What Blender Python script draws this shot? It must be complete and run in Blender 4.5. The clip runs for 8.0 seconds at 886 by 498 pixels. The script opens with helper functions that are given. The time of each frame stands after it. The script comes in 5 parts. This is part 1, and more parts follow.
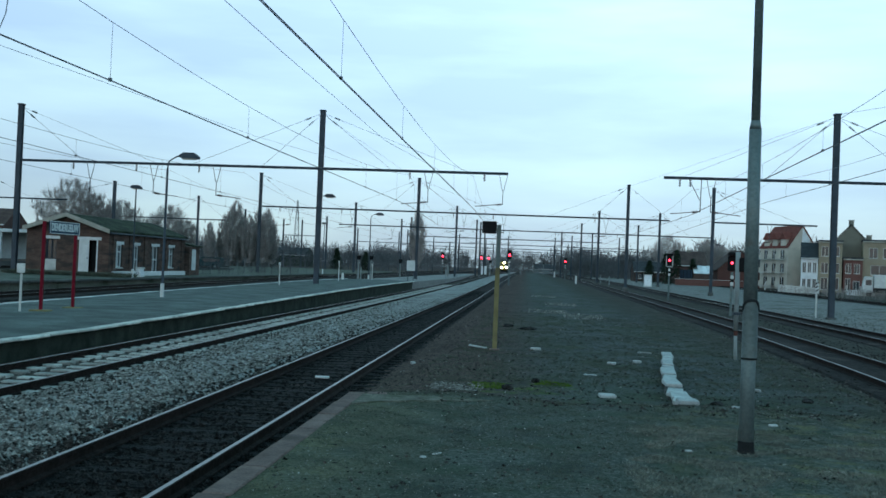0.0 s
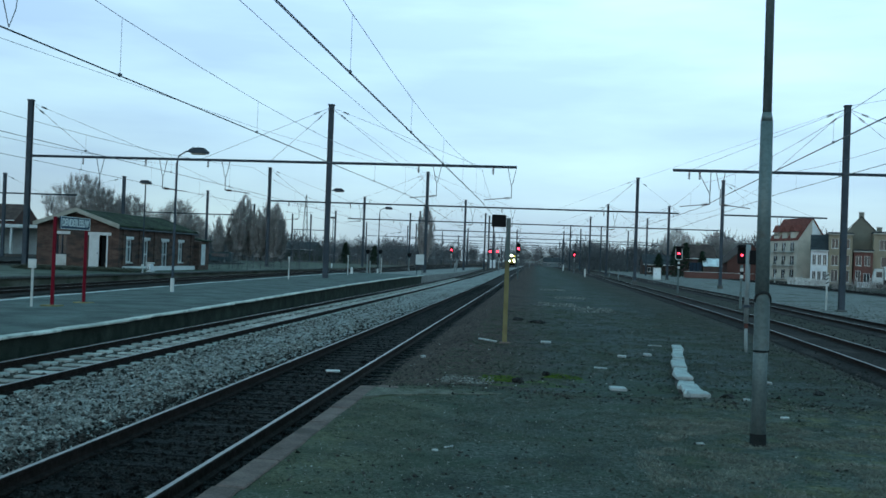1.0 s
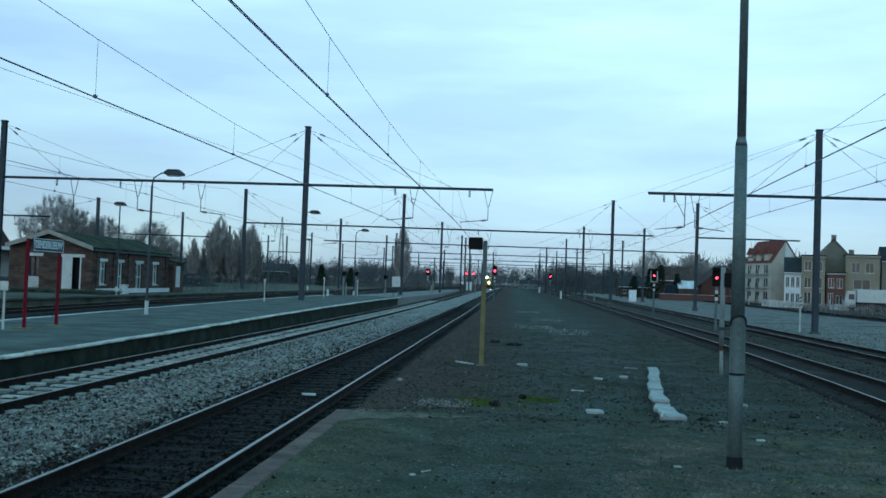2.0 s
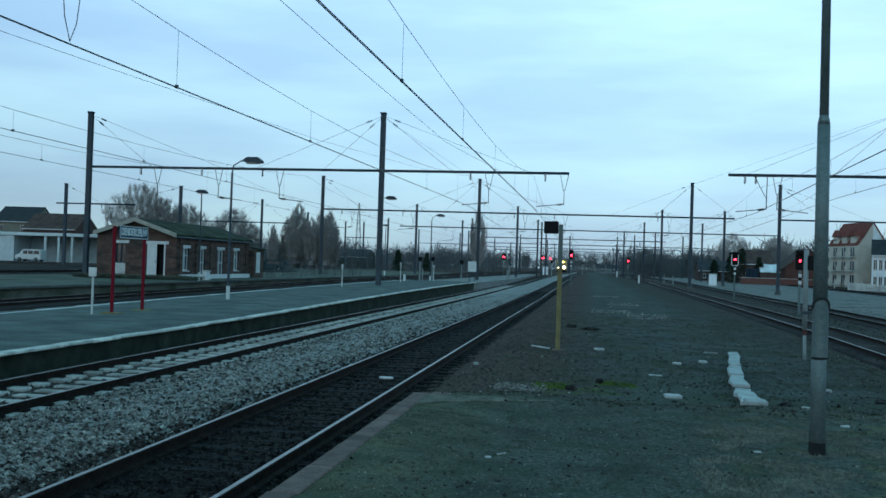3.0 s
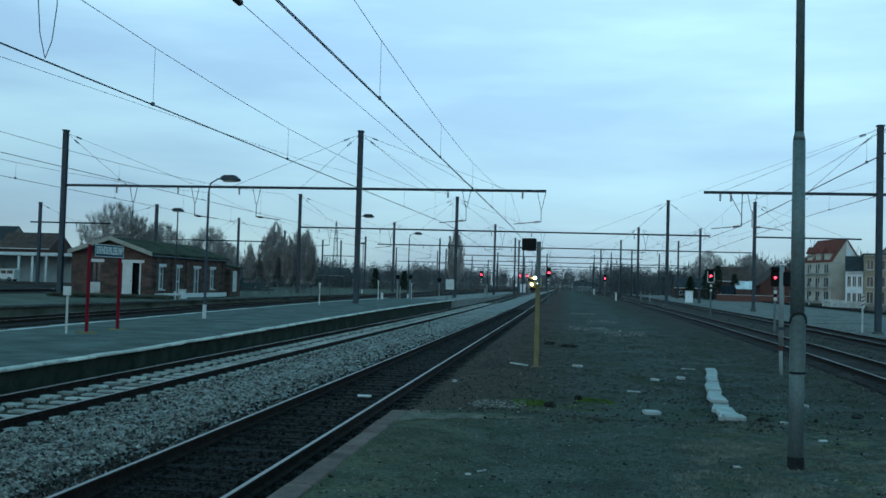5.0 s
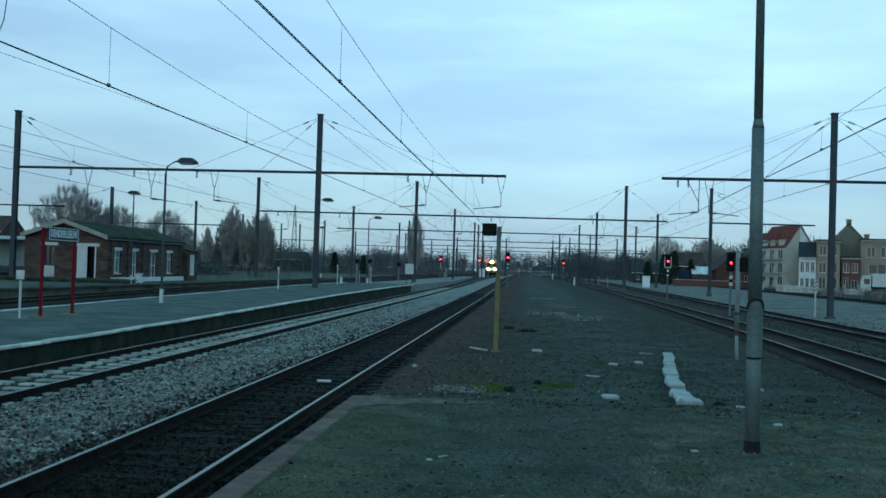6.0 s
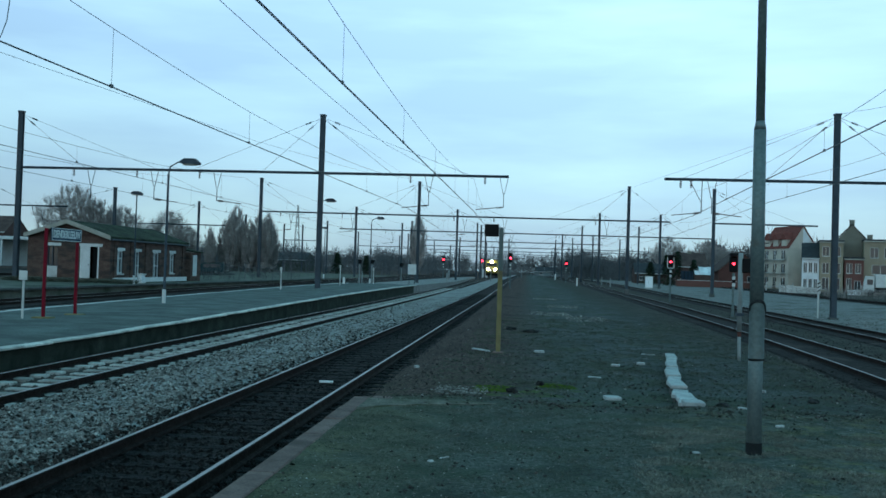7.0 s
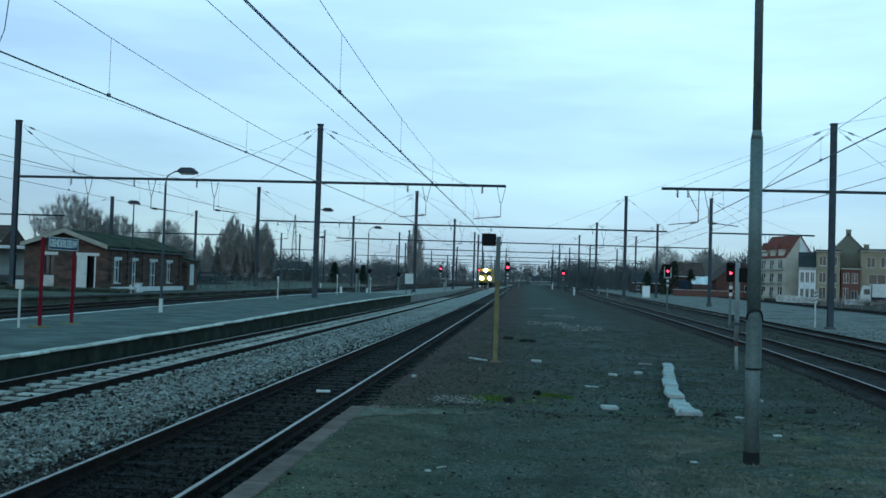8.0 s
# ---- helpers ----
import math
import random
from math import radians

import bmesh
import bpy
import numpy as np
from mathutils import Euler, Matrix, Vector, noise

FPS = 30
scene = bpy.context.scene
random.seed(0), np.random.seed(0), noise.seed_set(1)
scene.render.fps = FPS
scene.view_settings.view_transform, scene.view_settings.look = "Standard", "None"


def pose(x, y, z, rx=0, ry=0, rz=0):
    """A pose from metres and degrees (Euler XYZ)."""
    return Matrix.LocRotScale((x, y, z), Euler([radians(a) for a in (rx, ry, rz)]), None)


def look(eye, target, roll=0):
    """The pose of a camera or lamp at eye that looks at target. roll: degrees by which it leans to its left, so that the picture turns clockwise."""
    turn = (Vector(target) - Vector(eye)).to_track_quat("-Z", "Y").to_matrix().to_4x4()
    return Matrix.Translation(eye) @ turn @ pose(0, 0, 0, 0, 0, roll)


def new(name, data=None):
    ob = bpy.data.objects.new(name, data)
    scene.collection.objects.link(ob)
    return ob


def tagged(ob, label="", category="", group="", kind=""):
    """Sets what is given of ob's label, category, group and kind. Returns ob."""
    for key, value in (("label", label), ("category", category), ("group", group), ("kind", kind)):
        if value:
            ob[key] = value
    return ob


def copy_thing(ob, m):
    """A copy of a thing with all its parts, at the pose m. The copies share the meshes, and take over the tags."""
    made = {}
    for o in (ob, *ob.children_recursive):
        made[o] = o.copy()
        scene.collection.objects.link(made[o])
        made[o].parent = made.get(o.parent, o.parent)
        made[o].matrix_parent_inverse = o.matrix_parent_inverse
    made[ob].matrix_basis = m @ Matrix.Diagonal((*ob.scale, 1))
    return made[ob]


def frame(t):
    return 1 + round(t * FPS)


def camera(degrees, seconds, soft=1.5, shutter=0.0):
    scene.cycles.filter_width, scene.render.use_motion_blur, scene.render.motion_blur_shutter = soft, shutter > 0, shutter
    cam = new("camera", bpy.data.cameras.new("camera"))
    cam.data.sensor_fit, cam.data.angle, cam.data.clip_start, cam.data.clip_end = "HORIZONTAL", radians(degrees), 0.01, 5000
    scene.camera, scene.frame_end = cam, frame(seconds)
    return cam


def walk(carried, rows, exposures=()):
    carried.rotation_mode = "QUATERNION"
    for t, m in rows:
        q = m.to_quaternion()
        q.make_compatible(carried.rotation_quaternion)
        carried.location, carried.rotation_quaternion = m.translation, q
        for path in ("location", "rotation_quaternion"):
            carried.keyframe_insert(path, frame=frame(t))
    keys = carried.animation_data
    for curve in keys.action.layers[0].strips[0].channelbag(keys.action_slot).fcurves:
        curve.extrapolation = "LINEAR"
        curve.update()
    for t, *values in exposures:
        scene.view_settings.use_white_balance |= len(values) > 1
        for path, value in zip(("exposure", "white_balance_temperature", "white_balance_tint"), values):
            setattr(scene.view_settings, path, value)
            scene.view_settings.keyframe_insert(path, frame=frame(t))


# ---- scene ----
cam = camera(48.6, 8.0, soft=1.58)

# seconds; pitch, roll and yaw of the hand-held camera; its sway of a few centimetres
TURNS = [
    (0.0, 0.999, -2.314, 4.846, 0.03, 0.002, 0.004), (0.5, 1.228, -2.369, 5.027, 0.015, -0.003, 0.012), (1.0, 0.619, -2.087, 5.352, 0.007, -0.006, 0.0),
    (1.2, 0.626, -2.214, 5.177, 0.004, -0.005, 0.002), (2.3, 2.244, -2.025, 3.801, -0.009, 0.0, 0.015), (2.5, 1.883, -1.612, 4.252, -0.012, 0.001, 0.017),
    (2.8, 1.123, -1.75, 7.215, 0.004, -0.014, 0.006), (3.0, 0.927, -1.84, 8.415, 0.014, -0.024, -0.001), (3.5, 2.08, -2.22, 8.371, 0.025, -0.026, 0.009),
    (4.0, 1.324, -1.973, 7.337, 0.03, -0.026, -0.005), (4.2, 0.902, -1.931, 7.082, -0.005, -0.018, 0.01), (5.3, 2.286, -1.376, 6.933, -0.001, -0.002, -0.025),
    (5.5, 1.948, -2.024, 5.435, 0.001, 0.013, 0.006), (6.0, 1.182, -1.768, 4.724, -0.029, 0.018, -0.008), (6.5, 0.876, -1.699, 4.968, -0.027, 0.014, -0.005),
    (7.0, 1.2, -1.801, 4.883, -0.019, 0.016, 0.002), (7.5, 1.145, -1.489, 4.741, -0.01, 0.02, -0.016), (8.0, 1.754, -1.826, 4.718, -0.019, 0.019, -0.001)]
EYE = Vector((0.0, 0.0, 1.73))
walk(cam, [(t, pose(*(EYE + Vector(sway)), 90 + p, r, y)) for t, p, r, y, *sway in TURNS],
     exposures=[(0.0, 0.14, 6150, 10), (1.0, 0.09, 6000, 8), (2.5, 0.0, 5720, 6), (4.0, -0.07, 5750, 3), (5.5, -0.18, 5680, 1), (6.5, -0.06, 5750, 2), (8.0, 0.02, 5750, 4)])

# ---------------------------------------------------------------- world and light
world = bpy.data.worlds.new("overcast_sky")
scene.world = world
world.use_nodes = True
wn, wl = world.node_tree.nodes, world.node_tree.links
wn.clear()


def overcast():
    out = wn.new("ShaderNodeOutputWorld")
    bg = wn.new("ShaderNodeBackground")
    sky = wn.new("ShaderNodeTexSky")
    sky.sky_type, sky.sun_disc = "NISHITA", False
    sky.sun_elevation, sky.sun_rotation = radians(24), radians(200)
    tint = wn.new("ShaderNodeVectorMath")
    tint.operation = "SCALE"
    tint.inputs["Scale"].default_value = 0.03
    wl.new(sky.outputs[0], tint.inputs[0])
    # cloud sheet, streaked along the horizon
    co = wn.new("ShaderNodeTexCoord")
    sep = wn.new("ShaderNodeSeparateXYZ")
    wl.new(co.outputs["Generated"], sep.inputs[0])
    mp = wn.new("ShaderNodeMapping")
    mp.inputs["Scale"].default_value = (1.6, 1.6, 9.0)
    mp.inputs["Rotation"].default_value = (0.05, 0.06, 0)
    wl.new(co.outputs["Generated"], mp.inputs[0])
    nz = wn.new("ShaderNodeTexNoise")
    nz.inputs["Scale"].default_value, nz.inputs["Detail"].default_value = 1.7, 5
    nz.inputs["Roughness"].default_value = 0.5
    wl.new(mp.outputs[0], nz.inputs["Vector"])
    ramp = wn.new("ShaderNodeValToRGB")
    ramp.color_ramp.elements[0].position, ramp.color_ramp.elements[0].color = 0.36, (0.47, 0.67, 0.86, 1)
    ramp.color_ramp.elements[1].position, ramp.color_ramp.elements[1].color = 0.66, (0.67, 0.94, 1.03, 1)
    wl.new(nz.outputs["Fac"], ramp.inputs[0])
    # brighter overhead than at the horizon
    up = wn.new("ShaderNodeMapRange")
    up.inputs["From Min"].default_value, up.inputs["From Max"].default_value = 0.0, 0.30
    up.inputs["To Min"].default_value, up.inputs["To Max"].default_value = 0.56, 1.19
    wl.new(sep.outputs["Z"], up.inputs["Value"])
    # thicker cloud overhead lets less light down
    thick = wn.new("ShaderNodeMapRange")
    thick.inputs["From Min"].default_value, thick.inputs["From Max"].default_value = 0.38, 0.75
    thick.inputs["To Min"].default_value, thick.inputs["To Max"].default_value = 1.0, 0.42
    wl.new(sep.outputs["Z"], thick.inputs["Value"])
    both = wn.new("ShaderNodeMath")
    both.operation = "MULTIPLY"
    wl.new(up.outputs[0], both.inputs[0])
    wl.new(thick.outputs[0], both.inputs[1])
    mul = wn.new("ShaderNodeVectorMath")
    mul.operation = "SCALE"
    wl.new(ramp.outputs[0], mul.inputs[0])
    wl.new(both.outputs[0], mul.inputs["Scale"])
    # dimmer and bluer away from the bright side of the sky
    side = wn.new("ShaderNodeMapRange")
    side.inputs["From Min"].default_value, side.inputs["From Max"].default_value = -0.55, 0.0
    side.inputs["To Min"].default_value, side.inputs["To Max"].default_value = 0.80, 1.04
    wl.new(sep.outputs["X"], side.inputs["Value"])
    mul2 = wn.new("ShaderNodeVectorMath")
    mul2.operation = "SCALE"
    wl.new(mul.outputs[0], mul2.inputs[0])
    east = wn.new("ShaderNodeMapRange")
    east.inputs["From Min"].default_value, east.inputs["From Max"].default_value = 0.08, 0.5
    east.inputs["To Min"].default_value, east.inputs["To Max"].default_value = 1.0, 0.84
    wl.new(sep.outputs["X"], east.inputs["Value"])
    sides = wn.new("ShaderNodeMath")
    sides.operation = "MULTIPLY"
    wl.new(side.outputs[0], sides.inputs[0])
    wl.new(east.outputs[0], sides.inputs[1])
    wl.new(sides.outputs[0], mul2.inputs["Scale"])
    deep = wn.new("ShaderNodeMix")
    deep.data_type, deep.blend_type = "RGBA", "MULTIPLY"
    deep.inputs[7].default_value = (0.47, 1.0, 1.02, 1)
    high = wn.new("ShaderNodeMapRange")
    high.inputs["From Min"].default_value, high.inputs["From Max"].default_value = 0.36, 0.6
    wl.new(sep.outputs["Z"], high.inputs["Value"])
    wl.new(high.outputs[0], deep.inputs[0])
    wl.new(mul2.outputs[0], deep.inputs[6])
    add = wn.new("ShaderNodeVectorMath")
    wl.new(deep.outputs[2], add.inputs[0])
    wl.new(tint.outputs[0], add.inputs[1])
    wl.new(add.outputs[0], bg.inputs["Color"])
    bg.inputs["Strength"].default_value = 1.0
    wl.new(bg.outputs[0], out.inputs[0])


overcast()
sun = new("sun", bpy.data.lights.new("sun", "SUN"))
sun.data.energy, sun.data.angle, sun.data.color = 0.15, radians(40), (1.0, 0.96, 0.9)
sun.matrix_world = look((0, 0, 50), (12, 30, 35))


# ---------------------------------------------------------------- materials
def material(name, color, rough=0.8, metal=0.0, vary=0.25, scale=6.0, fine=60.0, bump=0.2, dirt=None, dirt_at=0.55,
             dirt_scale=1.2, stretch=(1, 1, 1), island=False, spec=0.06):
    m = bpy.data.materials.new(name)
    m.use_nodes = True
    n, l = m.node_tree.nodes, m.node_tree.links
    b = n["Principled BSDF"]
    b.inputs["Roughness"].default_value, b.inputs["Metallic"].default_value = rough, metal
    b.inputs["Specular IOR Level"].default_value = spec
    co = n.new("ShaderNodeTexCoord")
    mp = n.new("ShaderNodeMapping")
    mp.inputs["Scale"].default_value = stretch
    geo = n.new("ShaderNodeNewGeometry")
    l.new(geo.outputs["Position"], mp.inputs[0])

    def noise_at(s, detail=4):
        t = n.new("ShaderNodeTexNoise")
        t.inputs["Scale"].default_value, t.inputs["Detail"].default_value = s, detail
        l.new(mp.outputs[0], t.inputs["Vector"])
        return t.outputs["Fac"]

    def mixed(kind, a, bb, fac):
        x = n.new("ShaderNodeMix")
        x.data_type, x.blend_type = "RGBA", kind
        for sock, v in ((x.inputs[0], fac), (x.inputs[6], a), (x.inputs[7], bb)):
            if isinstance(v, (int, float)):
                sock.default_value = v
            elif isinstance(v, tuple):
                sock.default_value = (*v, 1)
            else:
                l.new(v, sock)
        return x.outputs[2]

    def ranged(v, lo, hi, a, bb):
        r = n.new("ShaderNodeMapRange")
        for i, w in enumerate((lo, hi, a, bb)):
            r.inputs[1 + i].default_value = w
        l.new(v, r.inputs[0])
        return r.outputs[0]

    c = mixed("MIX", tuple(v * (1 - vary) for v in color), tuple(min(1, v * (1 + vary)) for v in color), ranged(noise_at(scale), 0.3, 0.7, 0, 1))
    c = mixed("MIX", c, mixed("MULTIPLY", c, tuple([1 - vary] * 3), 1.0), ranged(noise_at(fine), 0.4, 0.65, 0, 1))
    if dirt:
        c = mixed("MIX", c, dirt, ranged(noise_at(dirt_scale, 6), dirt_at, dirt_at + 0.14, 0, 0.85))
    info = n.new("ShaderNodeObjectInfo")
    rnd = geo.outputs["Random Per Island"] if island else info.outputs["Random"]
    hsv = n.new("ShaderNodeHueSaturation")
    l.new(c, hsv.inputs["Color"])
    l.new(ranged(rnd, 0, 1, 1 - vary * 0.8, 1 + vary * 0.8), hsv.inputs["Value"])
    l.new(hsv.outputs[0], b.inputs["Base Color"])
    l.new(ranged(noise_at(fine * 0.5), 0.3, 0.7, max(0, rough * 0.85), min(1, rough * 1.15)), b.inputs["Roughness"])
    if bump:
        bp = n.new("ShaderNodeBump")
        bp.inputs["Strength"].default_value, bp.inputs["Distance"].default_value = bump, 0.02
        l.new(noise_at(fine, 3), bp.inputs["Height"])
        l.new(bp.outputs[0], b.inputs["Normal"])
    return m


def glow(name, color, strength):
    m = bpy.data.materials.new(name)
    m.use_nodes = True
    b = m.node_tree.nodes["Principled BSDF"]
    b.inputs["Base Color"].default_value = (*color, 1)
    b.inputs["Emission Color"].default_value = (*color, 1)
    b.inputs["Emission Strength"].default_value = strength
    return m


def glass(name):
    m = material(name, (0.03, 0.04, 0.05), rough=0.12, vary=0.1, bump=0, spec=0.6)
    return m




def yard_ground():
    """Worn asphalt on the platform, cinders and reddish brown dirt beyond its end, with moss where it drains."""
    m = bpy.data.materials.new("yard_ground")
    m.use_nodes = True
    n, l = m.node_tree.nodes, m.node_tree.links
    b = n["Principled BSDF"]
    b.inputs["Roughness"].default_value, b.inputs["Specular IOR Level"].default_value = 0.95, 0.03
    geo = n.new("ShaderNodeNewGeometry")
    sep = n.new("ShaderNodeSeparateXYZ")
    l.new(geo.outputs["Position"], sep.inputs[0])

    def nz(s, d=5, rough=0.6):
        t = n.new("ShaderNodeTexNoise")
        t.inputs["Scale"].default_value, t.inputs["Detail"].default_value, t.inputs["Roughness"].default_value = s, d, rough
        l.new(geo.outputs["Position"], t.inputs["Vector"])
        return t.outputs["Fac"]

    def rng(v, lo, hi, a=0.0, c=1.0):
        r = n.new("ShaderNodeMapRange")
        for i, w in enumerate((lo, hi, a, c)):
            r.inputs[1 + i].default_value = w
        l.new(v, r.inputs[0])
        return r.outputs[0]

    def calc(op, a, c):
        t = n.new("ShaderNodeMath")
        t.operation = op
        for sock, v in zip(t.inputs, (a, c)):
            if isinstance(v, (int, float)):
                sock.default_value = v
            else:
                l.new(v, sock)
        return t.outputs[0]

    def mix(a, c, fac, kind="MIX"):
        x = n.new("ShaderNodeMix")
        x.data_type, x.blend_type = "RGBA", kind
        for sock, v in ((x.inputs[0], fac), (x.inputs[6], a), (x.inputs[7], c)):
            if isinstance(v, (int, float)):
                sock.default_value = v
            elif isinstance(v, tuple):
                sock.default_value = (*v, 1)
            else:
                l.new(v, sock)
        return x.outputs[2]

    big, mid, small, grit = nz(0.35), nz(1.6), nz(7.0), nz(32.0, 3)
    xw = calc("ADD", sep.outputs["X"], calc("MULTIPLY", calc("SUBTRACT", mid, 0.5), 2.2))
    yw = calc("ADD", sep.outputs["Y"], calc("MULTIPLY", calc("SUBTRACT", mid, 0.5), 3.0))
    cinder = mix((0.021, 0.027, 0.026), (0.150, 0.164, 0.160), rng(nz(14.0, 7, 0.8), 0.38, 0.66))
    cinder = mix(cinder, (0.050, 0.064, 0.046), rng(big, 0.44, 0.6, 0, 0.5))
    cinder = mix(cinder, (0.135, 0.135, 0.12), calc("MULTIPLY", rng(mid, 0.56, 0.68, 0, 0.6), rng(small, 0.40, 0.55)))
    cinder = mix(cinder, (0.026, 0.030, 0.026), rng(nz(0.8, 6, 0.7), 0.50, 0.60, 0, 0.45))
    cinder = mix(cinder, (0.052, 0.068, 0.034), rng(nz(0.55, 5, 0.7), 0.52, 0.62, 0, 0.55))
    brown = mix((0.026, 0.020, 0.018), (0.130, 0.096, 0.082), rng(nz(13.0, 6, 0.75), 0.42, 0.62))
    c = mix(cinder, brown, calc("MULTIPLY", rng(xw, 0.8, -0.8), rng(yw, 13, 15.5)))
    c = mix(c, brown, calc("MULTIPLY", rng(xw, 4.6, 6.6), 0.6))
    c = mix(c, (0.018, 0.016, 0.013), rng(nz(0.28, 6, 0.7), 0.50, 0.62, 0, 0.35))
    tar = mix((0.030, 0.038, 0.032), (0.132, 0.146, 0.125), rng(nz(21.0, 7, 0.8), 0.40, 0.64))
    tar = mix(tar, (0.040, 0.056, 0.036), rng(mid, 0.48, 0.62, 0, 0.6))
    tar = mix(tar, (0.034, 0.040, 0.038), rng(nz(0.9, 6, 0.7), 0.52, 0.60, 0, 0.55))
    tar = mix(tar, (0.17, 0.175, 0.15), calc("MULTIPLY", rng(xw, 1.4, 3.0), rng(nz(5.0, 7, 0.75), 0.50, 0.62, 0, 0.7)))
    # dry trampled grass along the platform's edge and in patches farther right
    straw = mix((0.060, 0.066, 0.030), (0.20, 0.185, 0.11), rng(nz(19.0, 7, 0.8), 0.40, 0.64))
    tar = mix(tar, straw, calc("MULTIPLY", rng(xw, -0.6, -2.2, 0, 0.75), rng(nz(1.2, 5, 0.7), 0.36, 0.60, 0.25, 1.0)))
    tar = mix(tar, straw, calc("MULTIPLY", rng(xw, 1.2, 2.6, 0, 0.85), rng(nz(2.3, 5, 0.7), 0.50, 0.60)))
    c = mix(c, tar, rng(yw, 13.9, 12.9))
    # moss just past the platform end
    lane = calc("MULTIPLY", rng(yw, 15.0, 15.7), rng(yw, 17.3, 16.6))
    lane = calc("MULTIPLY", lane, calc("MULTIPLY", rng(sep.outputs["X"], -1.1, -0.3), rng(sep.outputs["X"], 1.6, 0.6)))
    c = mix(c, (0.070, 0.125, 0.012), calc("MULTIPLY", lane, rng(nz(2.4, 3), 0.50, 0.62, 0, 0.6)))
    green = calc("MULTIPLY", rng(yw, 12.8, 14.0), rng(yw, 21.0, 16.0))
    c = mix(c, (0.045, 0.060, 0.030), calc("MULTIPLY", green, rng(nz(3.1, 4), 0.46, 0.62, 0, 0.45)))
    # unevenly darker soil to the right, towards the bending track
    c = mix(c, (0.030, 0.034, 0.026), calc("MULTIPLY", rng(xw, 3.2, 5.2, 0, 0.6), rng(nz(1.1, 5, 0.7), 0.40, 0.55, 0.4, 1.0)))
    # scattered pale grit
    c = mix(c, (0.17, 0.165, 0.15), rng(grit, 0.60, 0.72, 0, 0.55))
    l.new(c, b.inputs["Base Color"])
    bp = n.new("ShaderNodeBump")
    bp.inputs["Strength"].default_value, bp.inputs["Distance"].default_value = 0.6, 0.022
    l.new(calc("ADD", calc("ADD", small, calc("MULTIPLY", grit, 0.6)), calc("MULTIPLY", mid, 2.0)), bp.inputs["Height"])
    l.new(bp.outputs[0], b.inputs["Normal"])
    return m


DIRT = yard_ground()
ASPHALT = material("platform_asphalt", (0.102, 0.120, 0.113), 0.9, vary=0.36, scale=0.9, fine=30, bump=0.3, dirt=(0.058, 0.070, 0.062), dirt_scale=0.5)
BALLAST = material("grey_ballast", (0.23, 0.225, 0.215), 0.95, vary=0.35, scale=3.0, fine=16, bump=1.0, dirt=(0.09, 0.078, 0.068), dirt_scale=0.5)
STRIP = material("weathered_gravel", (0.26, 0.255, 0.24), 0.95, vary=0.35, scale=2.0, fine=10, bump=1.0, dirt=(0.075, 0.072, 0.055), dirt_scale=0.35, dirt_at=0.52)
DARK_BALLAST = material("oily_ballast", (0.014, 0.013, 0.012), 0.9, vary=0.45, scale=4.0, fine=16, bump=1.0, dirt=(0.028, 0.022, 0.019), dirt_scale=0.8)
BROWN_BALLAST = material("brown_ballast", (0.022, 0.019, 0.018), 0.95, vary=0.45, scale=4.0, fine=16, bump=1.0, dirt=(0.055, 0.044, 0.040), dirt_scale=0.8)
OUTER = material("weedy_platform", (0.142, 0.150, 0.122), 0.95, vary=0.3, scale=0.8, fine=12, dirt=(0.045, 0.055, 0.036), dirt_scale=0.4, dirt_at=0.48, bump=0.6)
STONE = material("ballast_stone", (0.235, 0.232, 0.212), 0.92, vary=0.65, scale=9, fine=50, bump=0.3, island=True)
MIX_STONE = material("mixed_ballast_stone", (0.10, 0.093, 0.083), 0.92, vary=0.8, scale=9, fine=50, bump=0.3, island=True)
OILY_STONE = material("oily_stone", (0.024, 0.023, 0.022), 0.9, vary=0.8, scale=9, fine=50, bump=0.3, island=True)
DARK_STONE = material("brown_stone", (0.062, 0.054, 0.049), 0.92, vary=0.75, scale=9, fine=50, bump=0.3, island=True)
OLD_SLEEPER = material("creosoted_wood", (0.016, 0.016, 0.016), 0.85, vary=0.6, scale=5, fine=40, stretch=(0.3, 3, 3), bump=0.5)
CONCRETE = material("concrete", (0.52, 0.53, 0.51), 0.9, vary=0.16, scale=3, fine=40, dirt=(0.25, 0.24, 0.22), dirt_scale=1.5)
SLEEPER_CONCRETE = material("stained_concrete", (0.39, 0.385, 0.355), 0.9, vary=0.28, scale=2, fine=25, dirt=(0.16, 0.15, 0.13), dirt_scale=1.6, dirt_at=0.55)
MIXED_BALLAST = material("brown_grey_ballast", (0.048, 0.045, 0.040), 0.95, vary=0.45, scale=4.0, fine=16, bump=1.0, dirt=(0.12, 0.115, 0.105), dirt_scale=2.5, dirt_at=0.58)
WHITE_EDGE = material("worn_white_edge", (0.62, 0.61, 0.55), 0.85, vary=0.22, scale=3, fine=30, dirt=(0.30, 0.30, 0.28), dirt_scale=2.5, dirt_at=0.5)
KERB = material("reddish_kerb", (0.165, 0.118, 0.105), 0.9, vary=0.22, scale=4, fine=40, dirt=(0.06, 0.05, 0.045))
RAIL_TOP = material("polished_rail_steel", (0.21, 0.198, 0.195), 0.42, metal=1.0, vary=0.08, fine=20, bump=0.02)
RAIL_RUST = material("rusty_rail_side", (0.022, 0.016, 0.014), 0.8, vary=0.3, fine=30)
STEEL = material("dark_grey_mast_steel", (0.042, 0.055, 0.070), 0.6, spec=0.2, vary=0.2, scale=2, fine=25, bump=0.1)
